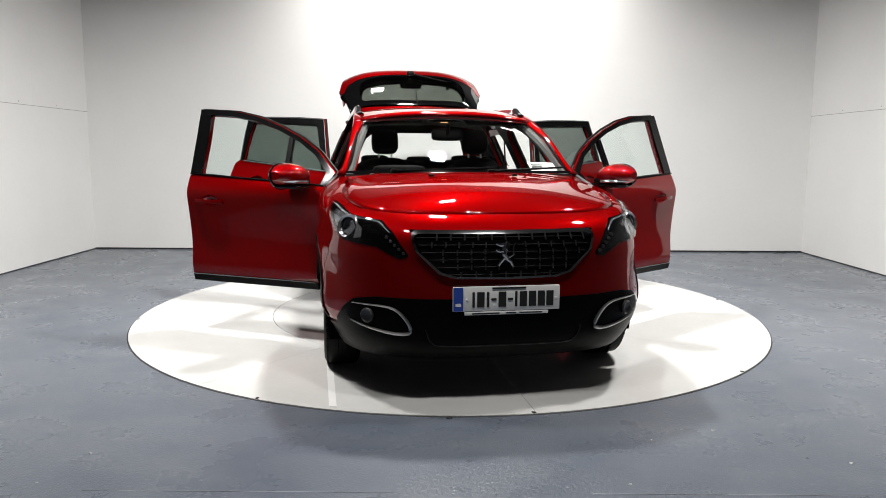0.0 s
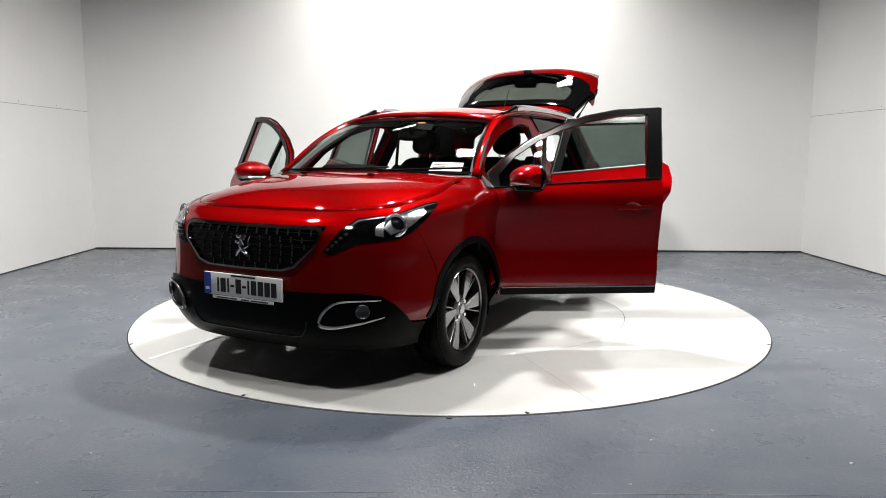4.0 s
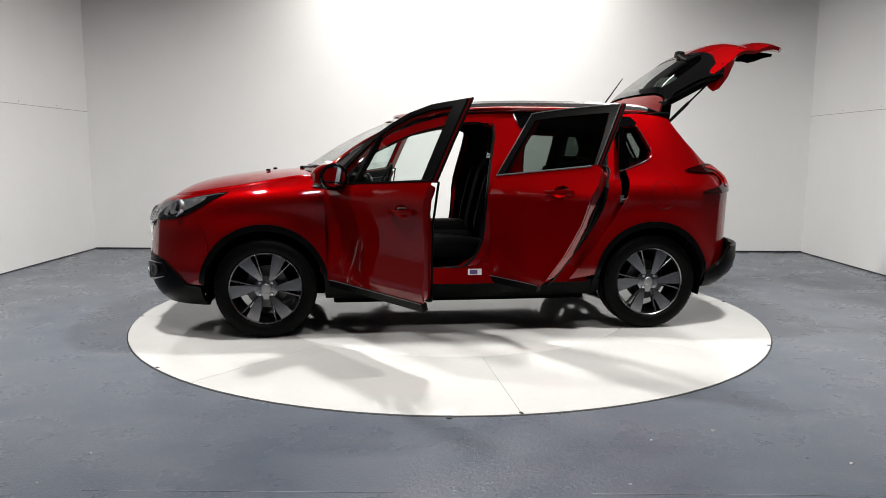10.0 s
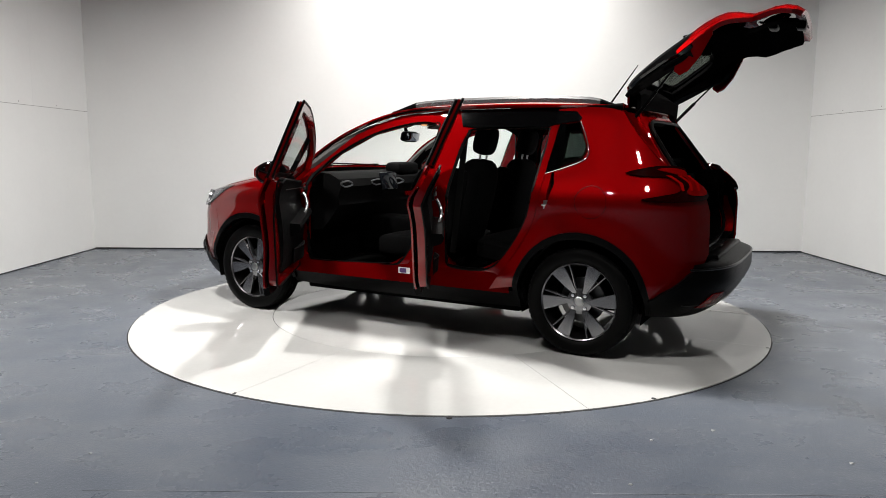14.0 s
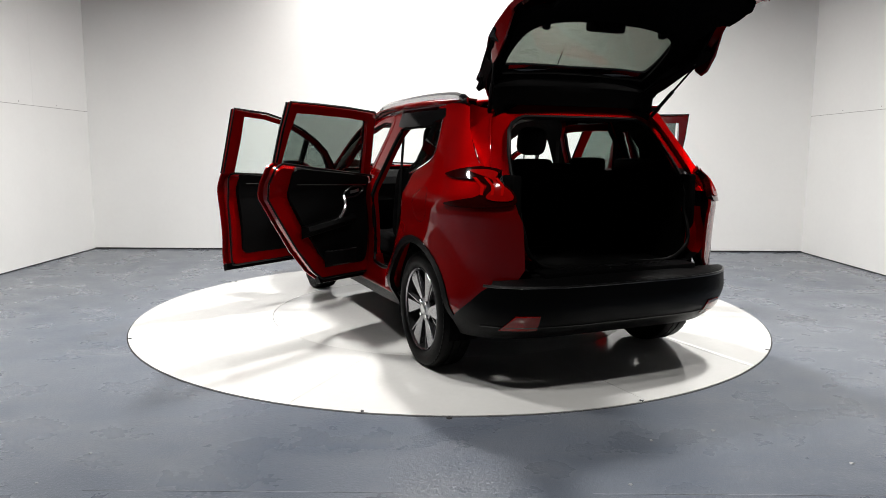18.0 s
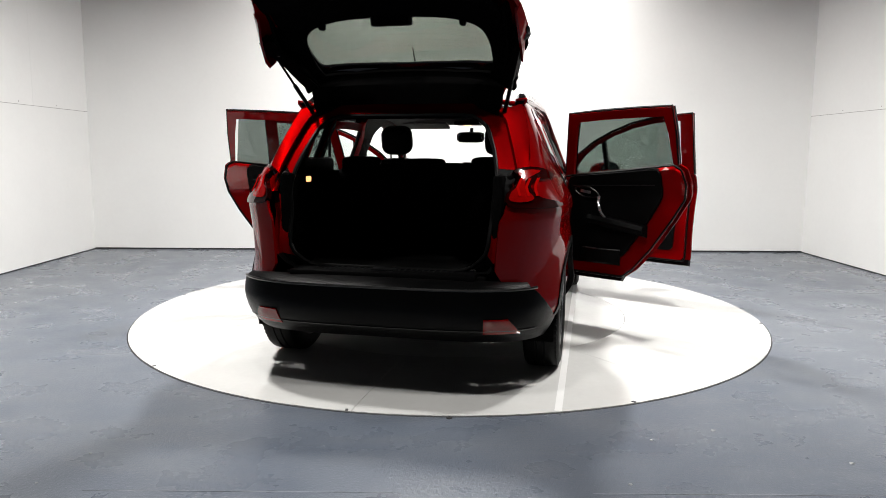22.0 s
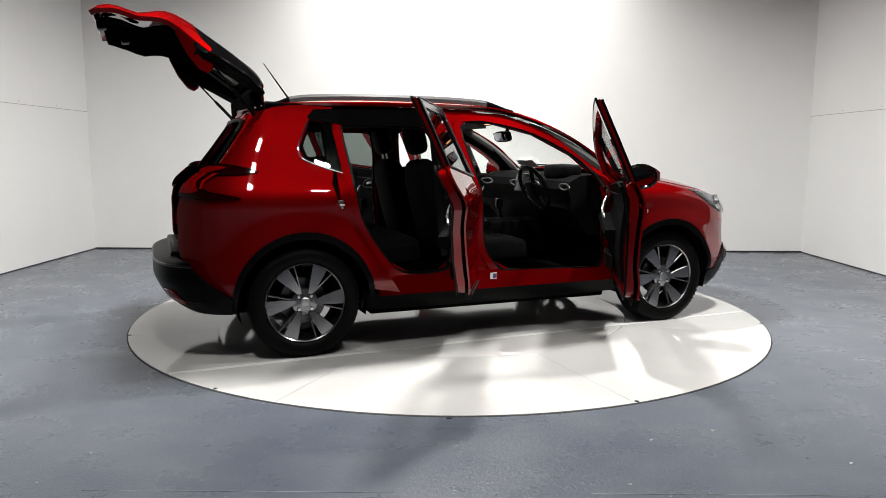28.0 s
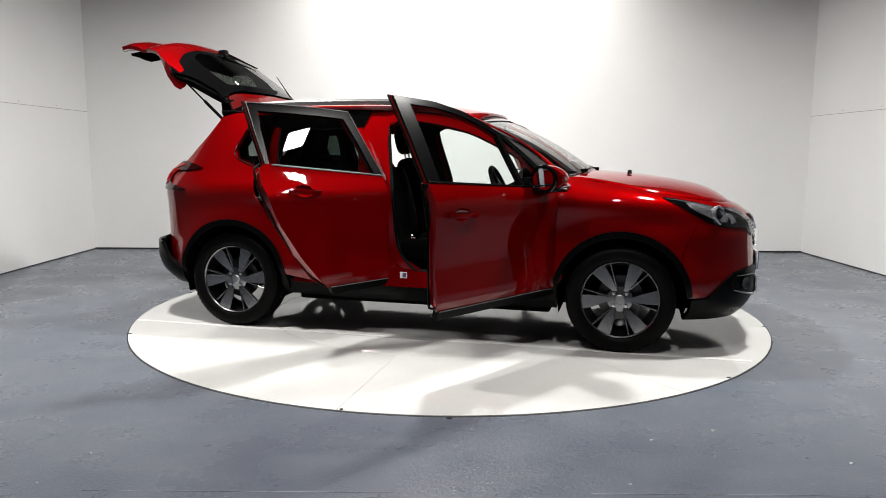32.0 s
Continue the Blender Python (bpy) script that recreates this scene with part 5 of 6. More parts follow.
    rings = [[fm(hxx + 0.066 * q * math.cos(radians(22.5 * k)), hz + 0.004 + 0.036 * q * math.sin(radians(22.5 * k)), -d) for k in range(16)] for q, d in ((1.04, 0.0015), (0.98, 0.006), (0.86, 0.018), (0.6, 0.026), (0.2, 0.028))]
    loft(bm, rings, True, False)
    bm.verts.ensure_lookup_table()
    bm.faces.new(bm.verts[-16:])
    part("handle_cup", bm, RED, door)
    # inner trim panel with armrest and handles
    bm = bmesh.new()
    sheet(bm, rounded(trim, 0.05, 3), lambda u, v: fm(u, v, -0.085 - 0.02 * math.sin(max(0, (v - 0.42)) * 4)), (0, -s, 0), 0.07, 0.03)
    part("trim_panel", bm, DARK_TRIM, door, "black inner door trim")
    cx = sum(p[0] for p in trim) / len(trim)
    bm = bmesh.new()
    L = 0.40 if rear_door else 0.55
    rings = []
    for k in range(9):
        x = cx + (k / 8 - 0.5) * L
        y = W(0.75) - 0.13
        rings.append([Vector((x, s * (y + a), 0.70 + 0.06 * (k / 8) + b)) for a, b in ((0.03, 0.03), (-0.035, 0.025), (-0.045, 0.0), (-0.03, -0.03), (0.03, -0.05))])
    loft(bm, rings)
    part("armrest", bm, DARK_TRIM, door)
    bm = bmesh.new()
    hx0 = cx + (0.18 if not rear_door else 0.14)
    tube(bm, [Vector((hx0 - 0.03 * t - 0.05 * t * t, s * (W(0.8) - 0.13 - 0.03 * math.sin(math.pi * t)), 0.90 - 0.17 * t)) for t in [k / 8 for k in range(9)]], 0.011, 8)
    part("grab_handle", bm, RAIL_SILVER, door, "satin silver grab handle")
    bm = bmesh.new()
    eye = flowing([(hx0 + 0.015, 0.905), (hx0 + 0.075, 0.955), (hx0 + 0.17, 0.955), (hx0 + 0.19, 0.93), (hx0 + 0.13, 0.895), (hx0 + 0.06, 0.888)], 4)
    tube(bm, [Vector((u, s * (W(v) - 0.118), v)) for u, v in eye + eye[:1]], 0.006, 6, False)
    part("handle_bezel", bm, SATIN, door)
    bm = bmesh.new()
    rings = [[Vector((hx0 + 0.07 + 0.075 * q, s * (W(0.925) - 0.125 - 0.008 * math.sin(math.pi * q)) + a, 0.922 + 0.012 * q + b)) for a, b in ((-0.004, -0.009), (0.004, -0.009), (0.004, 0.009), (-0.004, 0.009))] for q in (0, 0.25, 0.5, 0.75, 1)]
    loft(bm, rings)
    part("inner_handle", bm, STEEL, door, "satin silver inner handle")
    # storage pocket low on the trim
    bm = bmesh.new()
    p0, p1 = cx - 0.20 if not rear_door else cx - 0.02, cx + 0.26
    rings = []
    for k in range(9):
        x = p0 + (p1 - p0) * k / 8
        bulge = 0.030 * math.sin(math.pi * min(max(k / 8, 0.06), 0.94))
        rings.append([Vector((x, s * (W(0.5) - 0.105 - a * bulge), z)) for a, z in ((0, 0.455), (1, 0.47), (1.15, 0.555), (0.75, 0.562), (0, 0.555))])
    loft(bm, rings)
    part("door_pocket", bm, DARK_TRIM, door)
    bm = bmesh.new()
    tube(bm, [Vector((r[2].x, r[2].y, r[2].z + 0.002)) for r in rings], 0.004, 6)
    part("pocket_rim", bm, SATIN, door)
    bm = bmesh.new()
    tube(bm, [Vector((min(p[0] for p in trim) + 0.05 + (max(p[0] for p in trim) - min(p[0] for p in trim) - 0.09) * k / 12, s * (W(0.97) - 0.117), 0.985 - (0.0 if rear_door else 0.03) - 0.02 * k / 12)) for k in range(13)], 0.003, 5)
    part("trim_seam", bm, SATIN, door)
    # door edge seal
    bm = bmesh.new()
    lp = [p for p in rounded(low, 0.03, 2)]
    tube(bm, [fm(u * 0.975 + 0.025 * cx, v * 0.98 + 0.015, -0.078) for u, v in lp + lp[:1]], 0.007, 5, False)
    part("door_edge_seal", bm, SEAL, door)
    if not rear_door:
        # door mirror
        bm = bmesh.new()
        c = Vector((0.655, s * 0.928, 1.035))
        shell_rings = []
        for k in range(9):
            t = k / 8
            y = -0.105 + 0.222 * t
            r = math.sin(math.pi * min(max(t * 0.84 + 0.12, 0.02), 0.985)) ** 0.5
            shell_rings.append([c + Vector(((0.128 if math.cos(a) > 0 else 0.112) * r * max(math.cos(a), -0.30) - 0.03 * t, s * y, 0.078 * r * math.sin(a) * (1 if math.sin(a) > 0 else 0.80))) for a in [2 * math.pi * j / 20 for j in range(20)]])
        loft(bm, shell_rings)
        mirror = part("mirror_housing", bm, RED, door, "red door mirror housing")
        bm = bmesh.new()
        tube(bm, [c + Vector((-0.050 - 0.020 * math.cos(a), s * (-0.004 + 0.096 * math.cos(a)), 0.070 * math.sin(a) - 0.002)) for a in [2 * math.pi * j / 24 for j in range(25)]], 0.012, 8, False)
        part("mirror_rim", bm, GLOSS_BLACK, door, "gloss black mirror surround")
        bm = bmesh.new()
        loft(bm, [[c + Vector((-0.054, -s * 0.004, 0)) + Vector((-0.004 * q - 0.020 * math.cos(a), s * 0.088 * math.cos(a), 0.061 * math.sin(a))) for a in [2 * math.pi * j / 20 for j in range(20)]] for q in (0, 1)])
        part("mirror_glass", bm, MIRROR, door, "mirror glass")
        bm = bmesh.new()
        tube(bm, [c + Vector((0.05, -s * 0.095, -0.040)), c + Vector((0.096, -s * 0.05, -0.036)), c + Vector((0.103, s * 0.0, -0.034)), c + Vector((0.08, s * 0.055, -0.032)), c + Vector((0.02, s * 0.092, -0.030))], [0.005, 0.011, 0.012, 0.010, 0.004], 8)
        part("mirror_indicator", bm, REFLECTOR, door, "silver indicator strip")
        bm = bmesh.new()
        tube(bm, [Vector((0.69, s * 0.79, 0.985)), Vector((0.68, s * 0.84, 0.988)), Vector((0.665, s * 0.89, 0.995))], [0.035, 0.028, 0.03], 10)
        box(bm, (0.672, s * 0.918, 0.972), (0.15, 0.15, 0.022), 0.010)
        part("mirror_foot", bm, GLOSS_BLACK, door)
    return door


side_door(1, False, 57.8)
side_door(-1, False, 59.4)
side_door(1, True, 61.0)
side_door(-1, True, 59.6)

# ------------------------------------------------------------------ wheels


def wheel(ax, s):
    """Rim in local space: y outward."""
    m = Matrix.Translation((ax, s * 0.745, HUB_Z)) @ (Matrix() if s > 0 else Matrix.Rotation(math.pi, 4, "Z"))
    bm = bmesh.new()
    lathe(bm, [(0.233, 0.082), (0.228, 0.089), (0.221, 0.082), (0.216, 0.05), (0.197, 0.0), (0.197, -0.09), (0.222, -0.10), (0.228, -0.095)], 48)
    # The inner barrel takes the darkened alloy, standing in for shade.
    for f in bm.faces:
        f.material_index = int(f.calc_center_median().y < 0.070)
    rim = part("wheel", bm, (ALLOY, SHADED_BARREL), car, "dark silver six-spoke alloy wheel")
    rim.matrix_basis = m
    bm = bmesh.new()
    lathe(bm, [(0.230, 0.080), (0.240, 0.093), (0.26, 0.100), (0.288, 0.098), (0.308, 0.088), (0.319, 0.072), (TYRE_R, 0.05), (TYRE_R, 0.026), (0.314, 0.024), (0.314, 0.018), (TYRE_R, 0.016), (TYRE_R, -0.016), (0.314, -0.018), (0.314, -0.024), (TYRE_R, -0.026), (TYRE_R, -0.05), (0.319, -0.072), (0.30, -0.09), (0.25, -0.10), (0.224, -0.09)], 64)
    # shoulder tread blocks
    for k in range(64):
        a = 2 * math.pi * k / 64
        box(bm, ((TYRE_R - 0.0145) * math.cos(a), 0.066, (TYRE_R - 0.0145) * math.sin(a)), (0.018, 0.040, 0.020), 0.0, Matrix.Rotation(-a, 4, "Y"))
    part("tyre", bm, RUBBER, rim, "black rubber tyre")
    # spoke: broad flat blade, with a slim raised flange that leaves it towards the rim
    bm = bmesh.new()
    rings = []
    for r, a0, a1, d0 in ((0.040, -0.012, 0.012, 0.064), (0.074, -0.018, 0.017, 0.069), (0.115, -0.035, 0.020, 0.073), (0.16, -0.051, 0.022, 0.076), (0.198, -0.064, 0.022, 0.078), (0.223, -0.071, 0.021, 0.078)):
        rings.append([(r, d0 - 0.030, a0 + 0.004), (r, d0 - 0.004, a0), (r, d0, a0 + 0.003), (r, d0 + 0.001, a1 - 0.003), (r, d0 - 0.004, a1), (r, d0 - 0.030, a1 - 0.004)])
    loft(bm, rings)
    rings = []
    for r, a0, d0 in ((0.062, 0.015, 0.060), (0.098, 0.023, 0.066), (0.142, 0.036, 0.072), (0.188, 0.048, 0.078), (0.224, 0.058, 0.080)):
        rings.append([(r, d0 - 0.030, a0 - 0.005), (r, d0 - 0.003, a0 - 0.006), (r, d0, a0 - 0.003), (r, d0, a0 + 0.002), (r, d0 - 0.003, a0 + 0.004), (r, d0 - 0.030, a0 + 0.004)])
    loft(bm, rings)
    sp = part("spoke", bm, ALLOY, rim)
    for k in range(1, 6):
        share(sp, rim, Matrix.Rotation(k * math.pi / 3, 4, "Y"))
    bm = bmesh.new()
    lathe(bm, [(0.0, 0.078), (0.024, 0.077), (0.029, 0.073), (0.030, 0.06)], 24)
    part("hub_cap", bm, STEEL, rim, "silver hub cap")
    bm = bmesh.new()
    lathe(bm, [(0.0, 0.070), (0.05, 0.069), (0.075, 0.060), (0.08, 0.03)], 24)
    part("hub_face", bm, ALLOY, rim)
    bm = bmesh.new()
    lathe(bm, [(0.0, 0.075), (0.010, 0.074), (0.0115, 0.070), (0.0115, 0.055)], 10, Matrix.Translation((0.052 * math.cos(0.785), 0, 0.052 * math.sin(0.785))))
    bo = part("wheel_bolt", bm, CHROME, rim)
    for k in range(1, 4):
        share(bo, rim, Matrix.Rotation(k * math.pi / 2, 4, "Y"))
    bm = bmesh.new()
    lathe(bm, [(0.0, 0.0), (0.135, 0.0), (0.135, -0.02), (0.0, -0.02)], 32)
    part("brake_disc", bm, DISC_BRAKE, rim)
    return rim


for ax in (AXF, AXR):
    for s in (1, -1):
        wheel(ax, s)

# ------------------------------------------------------------------ inside and underneath
bm = bmesh.new()
box(bm, (0, 0, 0.30), (1.75, 1.46, 0.14), 0.02)
box(bm, (0, 0, 0.26), (3.4, 0.9, 0.10), 0.02)
box(bm, (-1.62, 0, 0.42), (0.55, 0.96, 0.30), 0.04)
box(bm, (1.45, 0, 0.50), (0.85, 0.95, 0.55), 0.05)
box(bm, (0.865, 0, 0.62), (0.03, 1.44, 0.66), 0.01)
for s in (1, -1):
    box(bm, (-0.86, s * 0.62, 0.46), (0.03, 0.26, 0.40), 0.01)
# Three low trays added to block light from the disc beneath the car.
box(bm, (1.66, 0, 0.255), (0.36, 1.0, 0.05), 0.015)
box(bm, (0.0, 0, 0.215), (1.7, 1.40, 0.05), 0.015)
box(bm, (-1.70, 0, 0.305), (0.30, 1.0, 0.05), 0.015)
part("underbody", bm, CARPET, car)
bm = bmesh.new()
box(bm, (-1.40, 0, 0.575), (1.05, 1.02, 0.03), 0.01)
part("boot_floor", bm, CARPET, car, "black boot floor")
for s in (1, -1):
    bm = bmesh.new()
    box(bm, (-1.36, s * 0.55, 0.82), (0.95, 0.05, 0.50), 0.015)
    part("boot_side_trim", bm, CARPET, car)
    bm = bmesh.new()
    box(bm, (-1.33, s * 0.60, 1.10), (0.44, 0.10, 0.10), 0.03)
    part("shelf_support", bm, DARK_TRIM, car)
bm = bmesh.new()
box(bm, (-1.89, 0, 0.577), (0.17, 0.94, 0.055), 0.014)
sill = part("boot_sill", bm, BLACK_PLASTIC, car, "black plastic boot sill plate")
for k in range(24):
    bm = bmesh.new()
    box(bm, (-1.885, -0.345 + 0.03 * k, 0.6055), (0.05, 0.008, 0.004), 0.0015, None, 1)
    part("sill_rib", bm, SATIN, sill)
bm = bmesh.new()
box(bm, (-1.90, 0, 0.607), (0.05, 0.12, 0.010), 0.004)
part("latch_cover", bm, SATIN, sill)
for s in (1, -1):
    bm = bmesh.new()
    lathe(bm, [(0.0, 0.016), (0.010, 0.015), (0.016, 0.008), (0.018, 0.0)], 14, Matrix.Translation((-1.712, s * 0.597, 1.062)) @ Matrix.Rotation(math.pi / 2, 4, "Z"))
    part("rubber_buffer", bm, SATIN, car)
bm = bmesh.new()
box(bm, (-1.60, 0.515, 1.035), (0.05, 0.012, 0.03), 0.004)
part("boot_lamp", bm, BOOT_LIT, car, "small lit boot lamp")


def pillow(bm, c, s, m=None, e=0.45, nu=14, nv=9):
    """A soft superellipsoid block."""
    m = Matrix.Translation(c) @ (m or Matrix())
    pw = lambda q: math.copysign(abs(q) ** e, q)
    rings = []
    for i in range(nv + 1):
        v = -math.pi / 2 + math.pi * i / nv
        v = max(min(v, math.pi / 2 - 0.02), -math.pi / 2 + 0.02)
        rings.append([m @ Vector((s[0] / 2 * pw(math.cos(v)) * pw(math.cos(u)), s[1] / 2 * pw(math.cos(v)) * pw(math.sin(u)), s[2] / 2 * pw(math.sin(v)))) for u in [2 * math.pi * k / nu for k in range(nu)]])
    t = bmesh.new()
    loft(t, rings)
    me = bpy.data.meshes.new("tmp")
    t.to_mesh(me)
    t.free()
    bm.from_mesh(me)
    bpy.data.meshes.remove(me)
    return bm


for s in (1, -1):
    tilt = Matrix.Rotation(radians(-14), 4, "Y")
    bm = bmesh.new()
    pillow(bm, (0.06, s * 0.36, 0.50), (0.56, 0.50, 0.18), Matrix.Rotation(radians(-5), 4, "Y"))
    seat = part("front_seat", bm, SEAT_CLOTH, car, "black cloth front seat")
    for k in (-1, 1):
        bm = bmesh.new()
        pillow(bm, (0.06, s * 0.36 + k * 0.22, 0.535), (0.46, 0.09, 0.15))
        part("seat_bolster", bm, SEAT_CLOTH, seat)
    bm = bmesh.new()
    pillow(bm, (-0.33, s * 0.36, 0.815), (0.17, 0.45, 0.66), tilt, 0.55, 20, 12)
    for k in (-1, 1):
        pillow(bm, (-0.29, s * 0.36 + k * 0.20, 0.83), (0.16, 0.10, 0.50), tilt)
    part("backrest", bm, SEAT_CLOTH, seat)
    bm = bmesh.new()
    pillow(bm, (-0.435, s * 0.36, 1.262), (0.12, 0.212, 0.195), tilt, 0.56, 20, 12)
    part("headrest", bm, SEAT_CLOTH, seat)
    bm = bmesh.new()
    for k in (-1, 1):
        tube(bm, [(-0.405, s * 0.36 + k * 0.05, 1.10), (-0.43, s * 0.36 + k * 0.05, 1.22)], 0.007, 6)
    part("headrest_post", bm, STEEL, seat)
    bm = bmesh.new()
    box(bm, (0.04, s * 0.36, 0.40), (0.46, 0.40, 0.12), 0.03)
    part("seat_base", bm, DARK_TRIM, seat)
bm = bmesh.new()
pillow(bm, (-0.68, 0, 0.53), (0.50, 1.20, 0.17), Matrix.Rotation(radians(-6), 4, "Y"), 0.35)
bench = part("rear_bench", bm, SEAT_CLOTH, car, "black cloth rear bench")
bm = bmesh.new()
pillow(bm, (-0.98, 0, 0.82), (0.16, 1.20, 0.60), Matrix.Rotation(radians(-18), 4, "Y"), 0.3)
part("bench_backrest", bm, SEAT_CLOTH, bench)
for y, h in ((0.40, 0.06), (0, 0.05), (-0.40, 0.06)):
    bm = bmesh.new()
    pillow(bm, (-1.06, y, 1.105), (0.10, 0.24, 0.10 if y else 0.08))
    part("rear_headrest", bm, SEAT_CLOTH, bench)
# dashboard
bm = bmesh.new()
rings = []
for k in range(13):
    y = -0.68 + 1.36 * k / 12
    a = (y / 0.68) ** 2
    rings.append([Vector((x - 0.05 * a, y, z)) for x, z in ((1.05, 1.02), (0.85, 1.035), (0.70, 1.025), (0.62, 0.985), (0.60, 0.93), (0.63, 0.86), (0.62, 0.80), (0.70, 0.70), (0.78, 0.62), (1.05, 0.60))])
loft(bm, rings)
dash = part("dashboard", bm, DASH, car, "black dashboard with silver-ringed vents")
bm = bmesh.new()
box(bm, (0.585, 0.02, 0.955), (0.02, 0.22, 0.14), 0.012, Matrix.Rotation(radians(12), 4, "Y"))
part("screen", bm, SCREEN, dash, "dark touch screen")
bm = bmesh.new()
pillow(bm, (0.70, -0.36, 1.045), (0.16, 0.34, 0.11))
part("instrument_hood", bm, DASH, dash)
for y in (0.60, -0.62, 0.16, -0.13):
    bm = bmesh.new()
    pts = flowing([(y - 0.085, 0.945), (y - 0.02, 0.972), (y + 0.085, 0.958), (y + 0.02, 0.930)], 4)
    tube(bm, [Vector((0.60 - 0.05 * (u / 0.68) ** 2 + 0.03 * (v - 0.95), u, v)) for u, v in pts + pts[:1]], 0.006, 6, False)
    part("vent_ring", bm, FOG_GREY, dash, "satin silver vent ring")
bm = bmesh.new()
box(bm, (0.48, 0, 0.55), (0.75, 0.20, 0.28), 0.04)
box(bm, (0.02, 0, 0.56), (0.30, 0.17, 0.24), 0.04)
part("centre_console", bm, DARK_TRIM, car)
bm = bmesh.new()
tube(bm, [(0.40, 0, 0.68), (0.38, 0, 0.76)], 0.010, 8)
pillow(bm, (0.375, 0, 0.80), (0.05, 0.05, 0.08))
part("gear_lever", bm, GLOSS_BLACK, car)
wm = Matrix.Translation((0.47, -0.36, 0.93)) @ Matrix.Rotation(radians(66), 4, "Y")
bm = bmesh.new()
tube(bm, [wm @ Vector((0.165 * math.cos(a), 0.175 * math.sin(a), 0)) for a in [2 * math.pi * k / 32 for k in range(33)]], 0.015, 8, False)
sw = part("steering_wheel", bm, BLACK_PLASTIC, car, "small black steering wheel")
bm = bmesh.new()
pillow(bm, wm @ Vector((0, 0, -0.01)), (0.12, 0.14, 0.05), Matrix.Rotation(radians(66), 4, "Y"))
for a in (90, 200, 340):
    tube(bm, [wm @ Vector((0, 0, 0)), wm @ Vector((0.16 * math.sin(radians(a - 90)), 0.165 * math.cos(radians(a - 90)), 0))], 0.016, 6)
part("wheel_hub", bm, DARK_TRIM, sw)
bm = bmesh.new()
tube(bm, [wm @ Vector((0.06, 0.0, 0.018)), wm @ Vector((0.105, 0.0, 0.018)), wm @ Vector((0.14, 0.0, 0.012))], [0.012, 0.016, 0.010], 8)
part("wheel_trim", bm, STEEL, sw, "satin metal lower spoke")
bm = bmesh.new()
pillow(bm, (0.40, 0, 1.30), (0.05, 0.22, 0.08), Matrix.Rotation(radians(-15), 4, "Y"))
tube(bm, [(0.42, 0, 1.30), (0.44, 0, 1.37)], 0.014, 6)
im = part("inside_mirror", bm, BLACK_PLASTIC, car)
bm = bmesh.new()
box(bm, (0.372, 0, 1.298), (0.004, 0.19, 0.058), 0.002, Matrix.Rotation(radians(-15), 4, "Y"))
part("mirror_pane", bm, MIRROR, im)
# seat belts and door strikers
BELT = material("black_belt_webbing", (0.006, 0.006, 0.006), 0.7, 0, 0, 0.2, 40.0, spec=0.1)
for s in (1, -1):
    for x0, x1 in ((-0.40, -0.33), (-1.08, -0.98)):
        bm = bmesh.new()
        rings = []
        for k in range(9):
            q = k / 8
            rings.append([Vector((x0 + (x1 - x0) * q + a, s * (0.60 + 0.03 * q + b), 1.27 - 0.75 * q)) for a, b in ((-0.022, -0.001), (0.022, -0.001), (0.022, 0.001), (-0.022, 0.001))])
        loft(bm, rings)
        part("seat_belt", bm, BELT, car, "black seat belt strap")
    for x, z in ((-0.205, 0.83), (-1.055, 0.88)):
        c = flank(x, z, -0.042, s)
        bm = bmesh.new()
        box(bm, c, (0.03, 0.006, 0.05), 0.002)
        tube(bm, [c + Vector((-0.012, 0, 0.0)), c + Vector((-0.012, s * 0.03, 0.0)), c + Vector((0.012, s * 0.03, 0.0)), c + Vector((0.012, 0, 0.0))], 0.005, 6)
        part("door_striker", bm, STEEL, car, "steel door striker")
bm = bmesh.new()
box(bm, (0.30, 0, 1.405), (0.16, 0.20, 0.03), 0.01)
console = part("roof_console", bm, DARK_TRIM, car)
bm = bmesh.new()
box(bm, (0.27, 0.0, 1.388), (0.03, 0.05, 0.006), 0.002)
part("reading_lamp", bm, BOOT_LIT, console, "small lit reading lamp")
for s in (1, -1):
    bm = bmesh.new()
    box(bm, (0.26, s * 0.33, 1.388), (0.15, 0.36, 0.018), 0.008, Matrix.Rotation(radians(14), 4, "Y"))
    part("sun_visor", bm, LINING, car, "grey sun visor folded up")
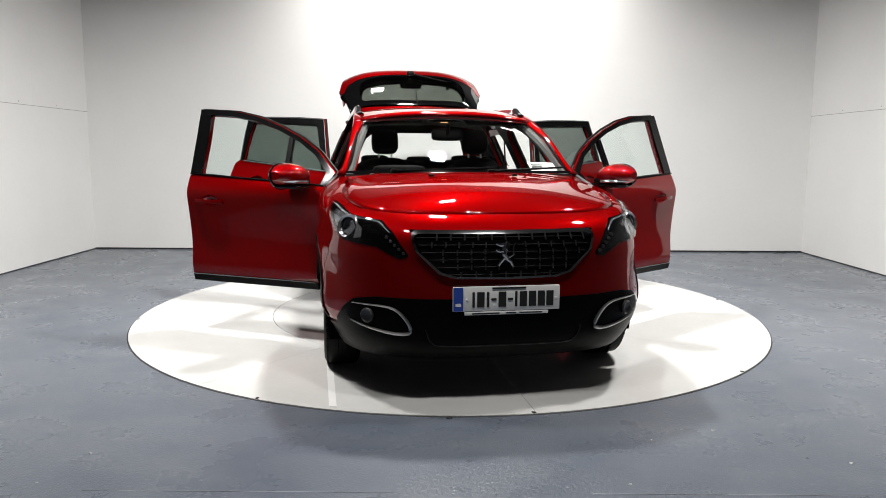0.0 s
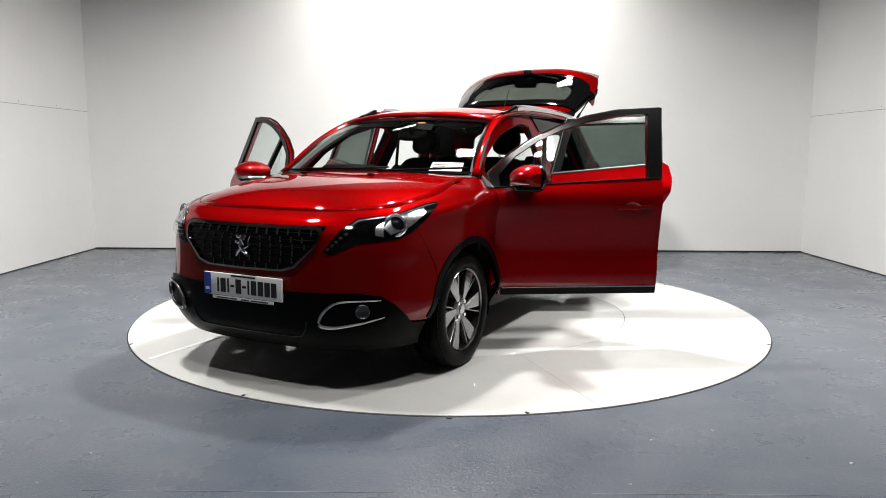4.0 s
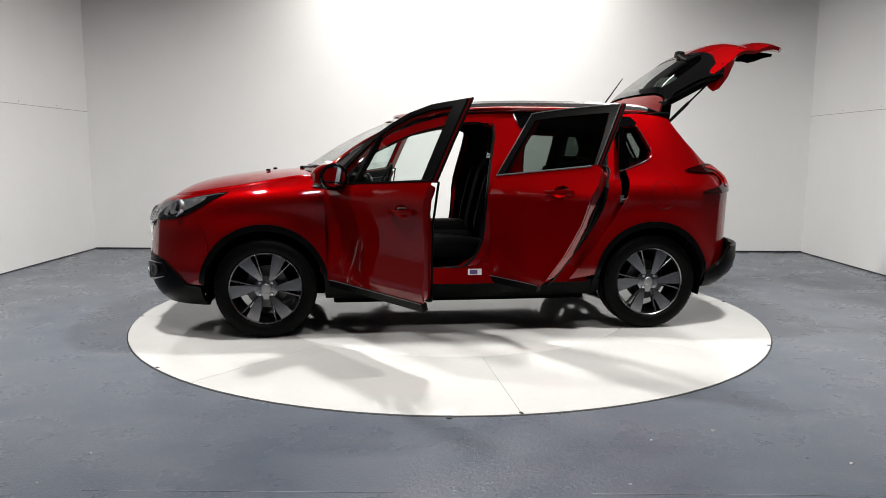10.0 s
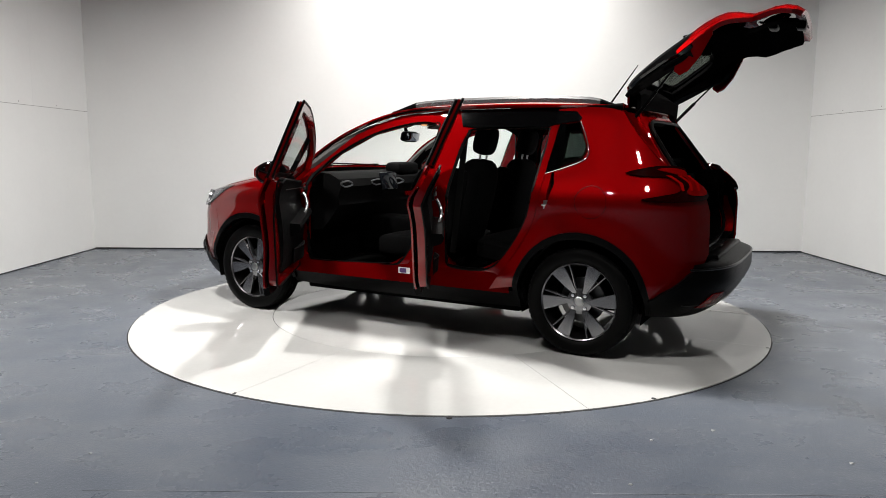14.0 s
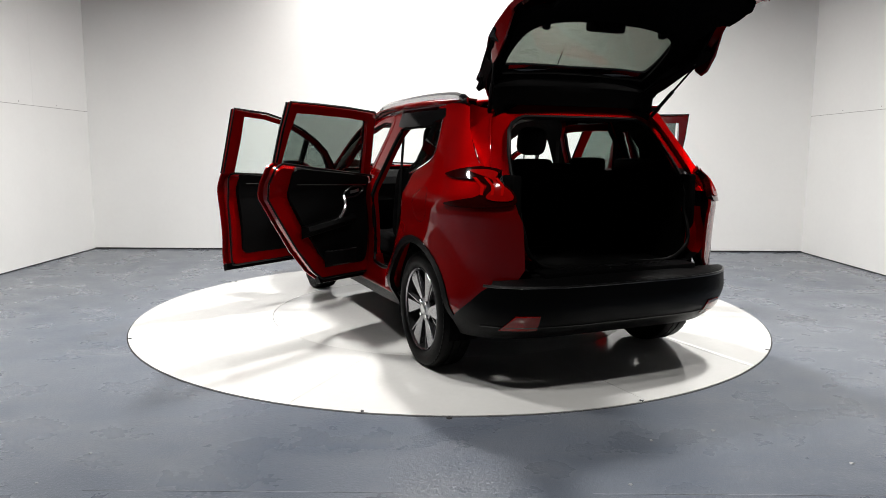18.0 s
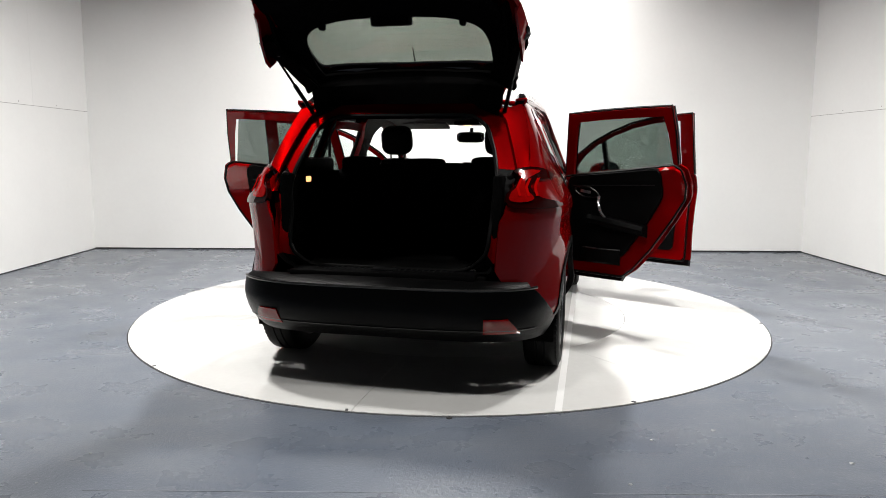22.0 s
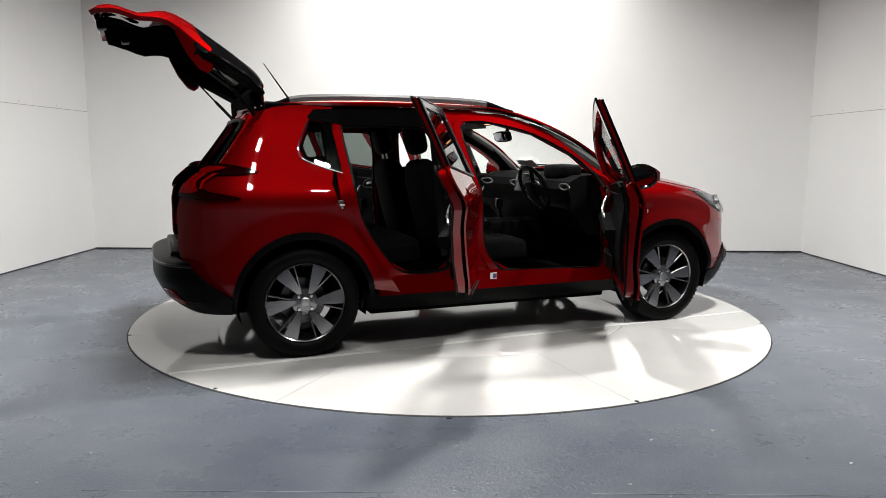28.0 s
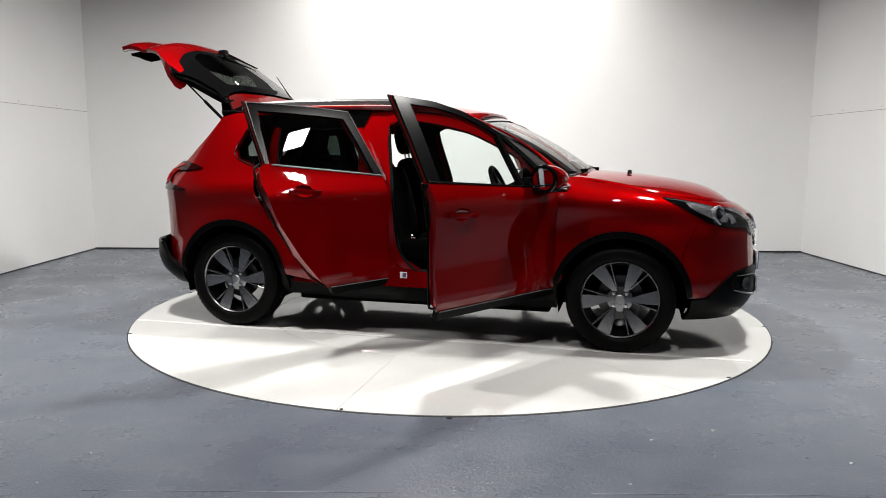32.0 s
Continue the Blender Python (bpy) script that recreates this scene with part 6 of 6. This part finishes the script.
# windscreen notice
def screen_pt(a, q):
    e = glass_edge(q, 1)
    return Vector((e.x + bow(q) * (1 - a * a) - 0.012, e.y * a, e.z + (0.006 + 0.020 * q) * (1 - a * a) - 0.012))


bm = bmesh.new()
sheet(bm, [(0.63, 0.045), (0.90, 0.045), (0.90, 0.185), (0.63, 0.185)], screen_pt, (1, 0, 1), 0.05, 0.002)
notice = part("windscreen_notice", bm, PAPER, car, "white paper notice behind the windscreen", False)
for u0, u1, v in ((0.65, 0.78, 0.145), (0.65, 0.76, 0.125), (0.65, 0.80, 0.105), (0.65, 0.74, 0.085)):
    bm = bmesh.new()
    sheet(bm, [(u0, v), (u1, v), (u1, v + 0.008), (u0, v + 0.008)], lambda a, q: screen_pt(a, q) + Vector((0.002, 0, 0.002)), (1, 0, 1), 0.05, 0.001)
    part("print_bar", bm, INK, notice, "", False)
# aerial
bm = bmesh.new()
tube(bm, [(-1.165, 0, 1.50), (-1.18, 0, 1.512), (-1.349, 0, 1.748)], [0.014, 0.007, 0.0028], 8)
part("aerial", bm, BLACK_PLASTIC, car)
for y in (0.24, -0.24):
    bm = bmesh.new()
    box(bm, (1.30, y, SPINE(1.30) + 0.004), (0.03, 0.03, 0.014), 0.005)
    part("washer_nozzle", bm, BLACK_PLASTIC, car)
for s, w in ((1, 0.09), (-1, 0.045)):
    bm = bmesh.new()
    box(bm, (-0.07, s * (W(0.405) - 0.027), 0.405), (w, 0.004, 0.040))
    st = part("pillar_sticker", bm, PAPER, car, "small white pillar sticker")
    bm = bmesh.new()
    box(bm, (-0.07 + 0.008, s * (W(0.405) - 0.024), 0.405), (w * 0.55, 0.003, 0.028))
    part("sticker_print", bm, PURPLE, st)


# ------------------------------------------------------------------ what moves
def motions():
    rows_car, rows_disc = [], []
    for k in range(33):
        t = min(k * 1.0, SECONDS)
        turn = pose(0, 0, 0, 0, 0, 279.414 - 9.1788 * t)
        rows_disc.append((t, turn))
        rows_car.append((t, turn @ pose(0, OY, 0)))
    walk(car, rows_car)
    walk(turntable, rows_disc)


motions()
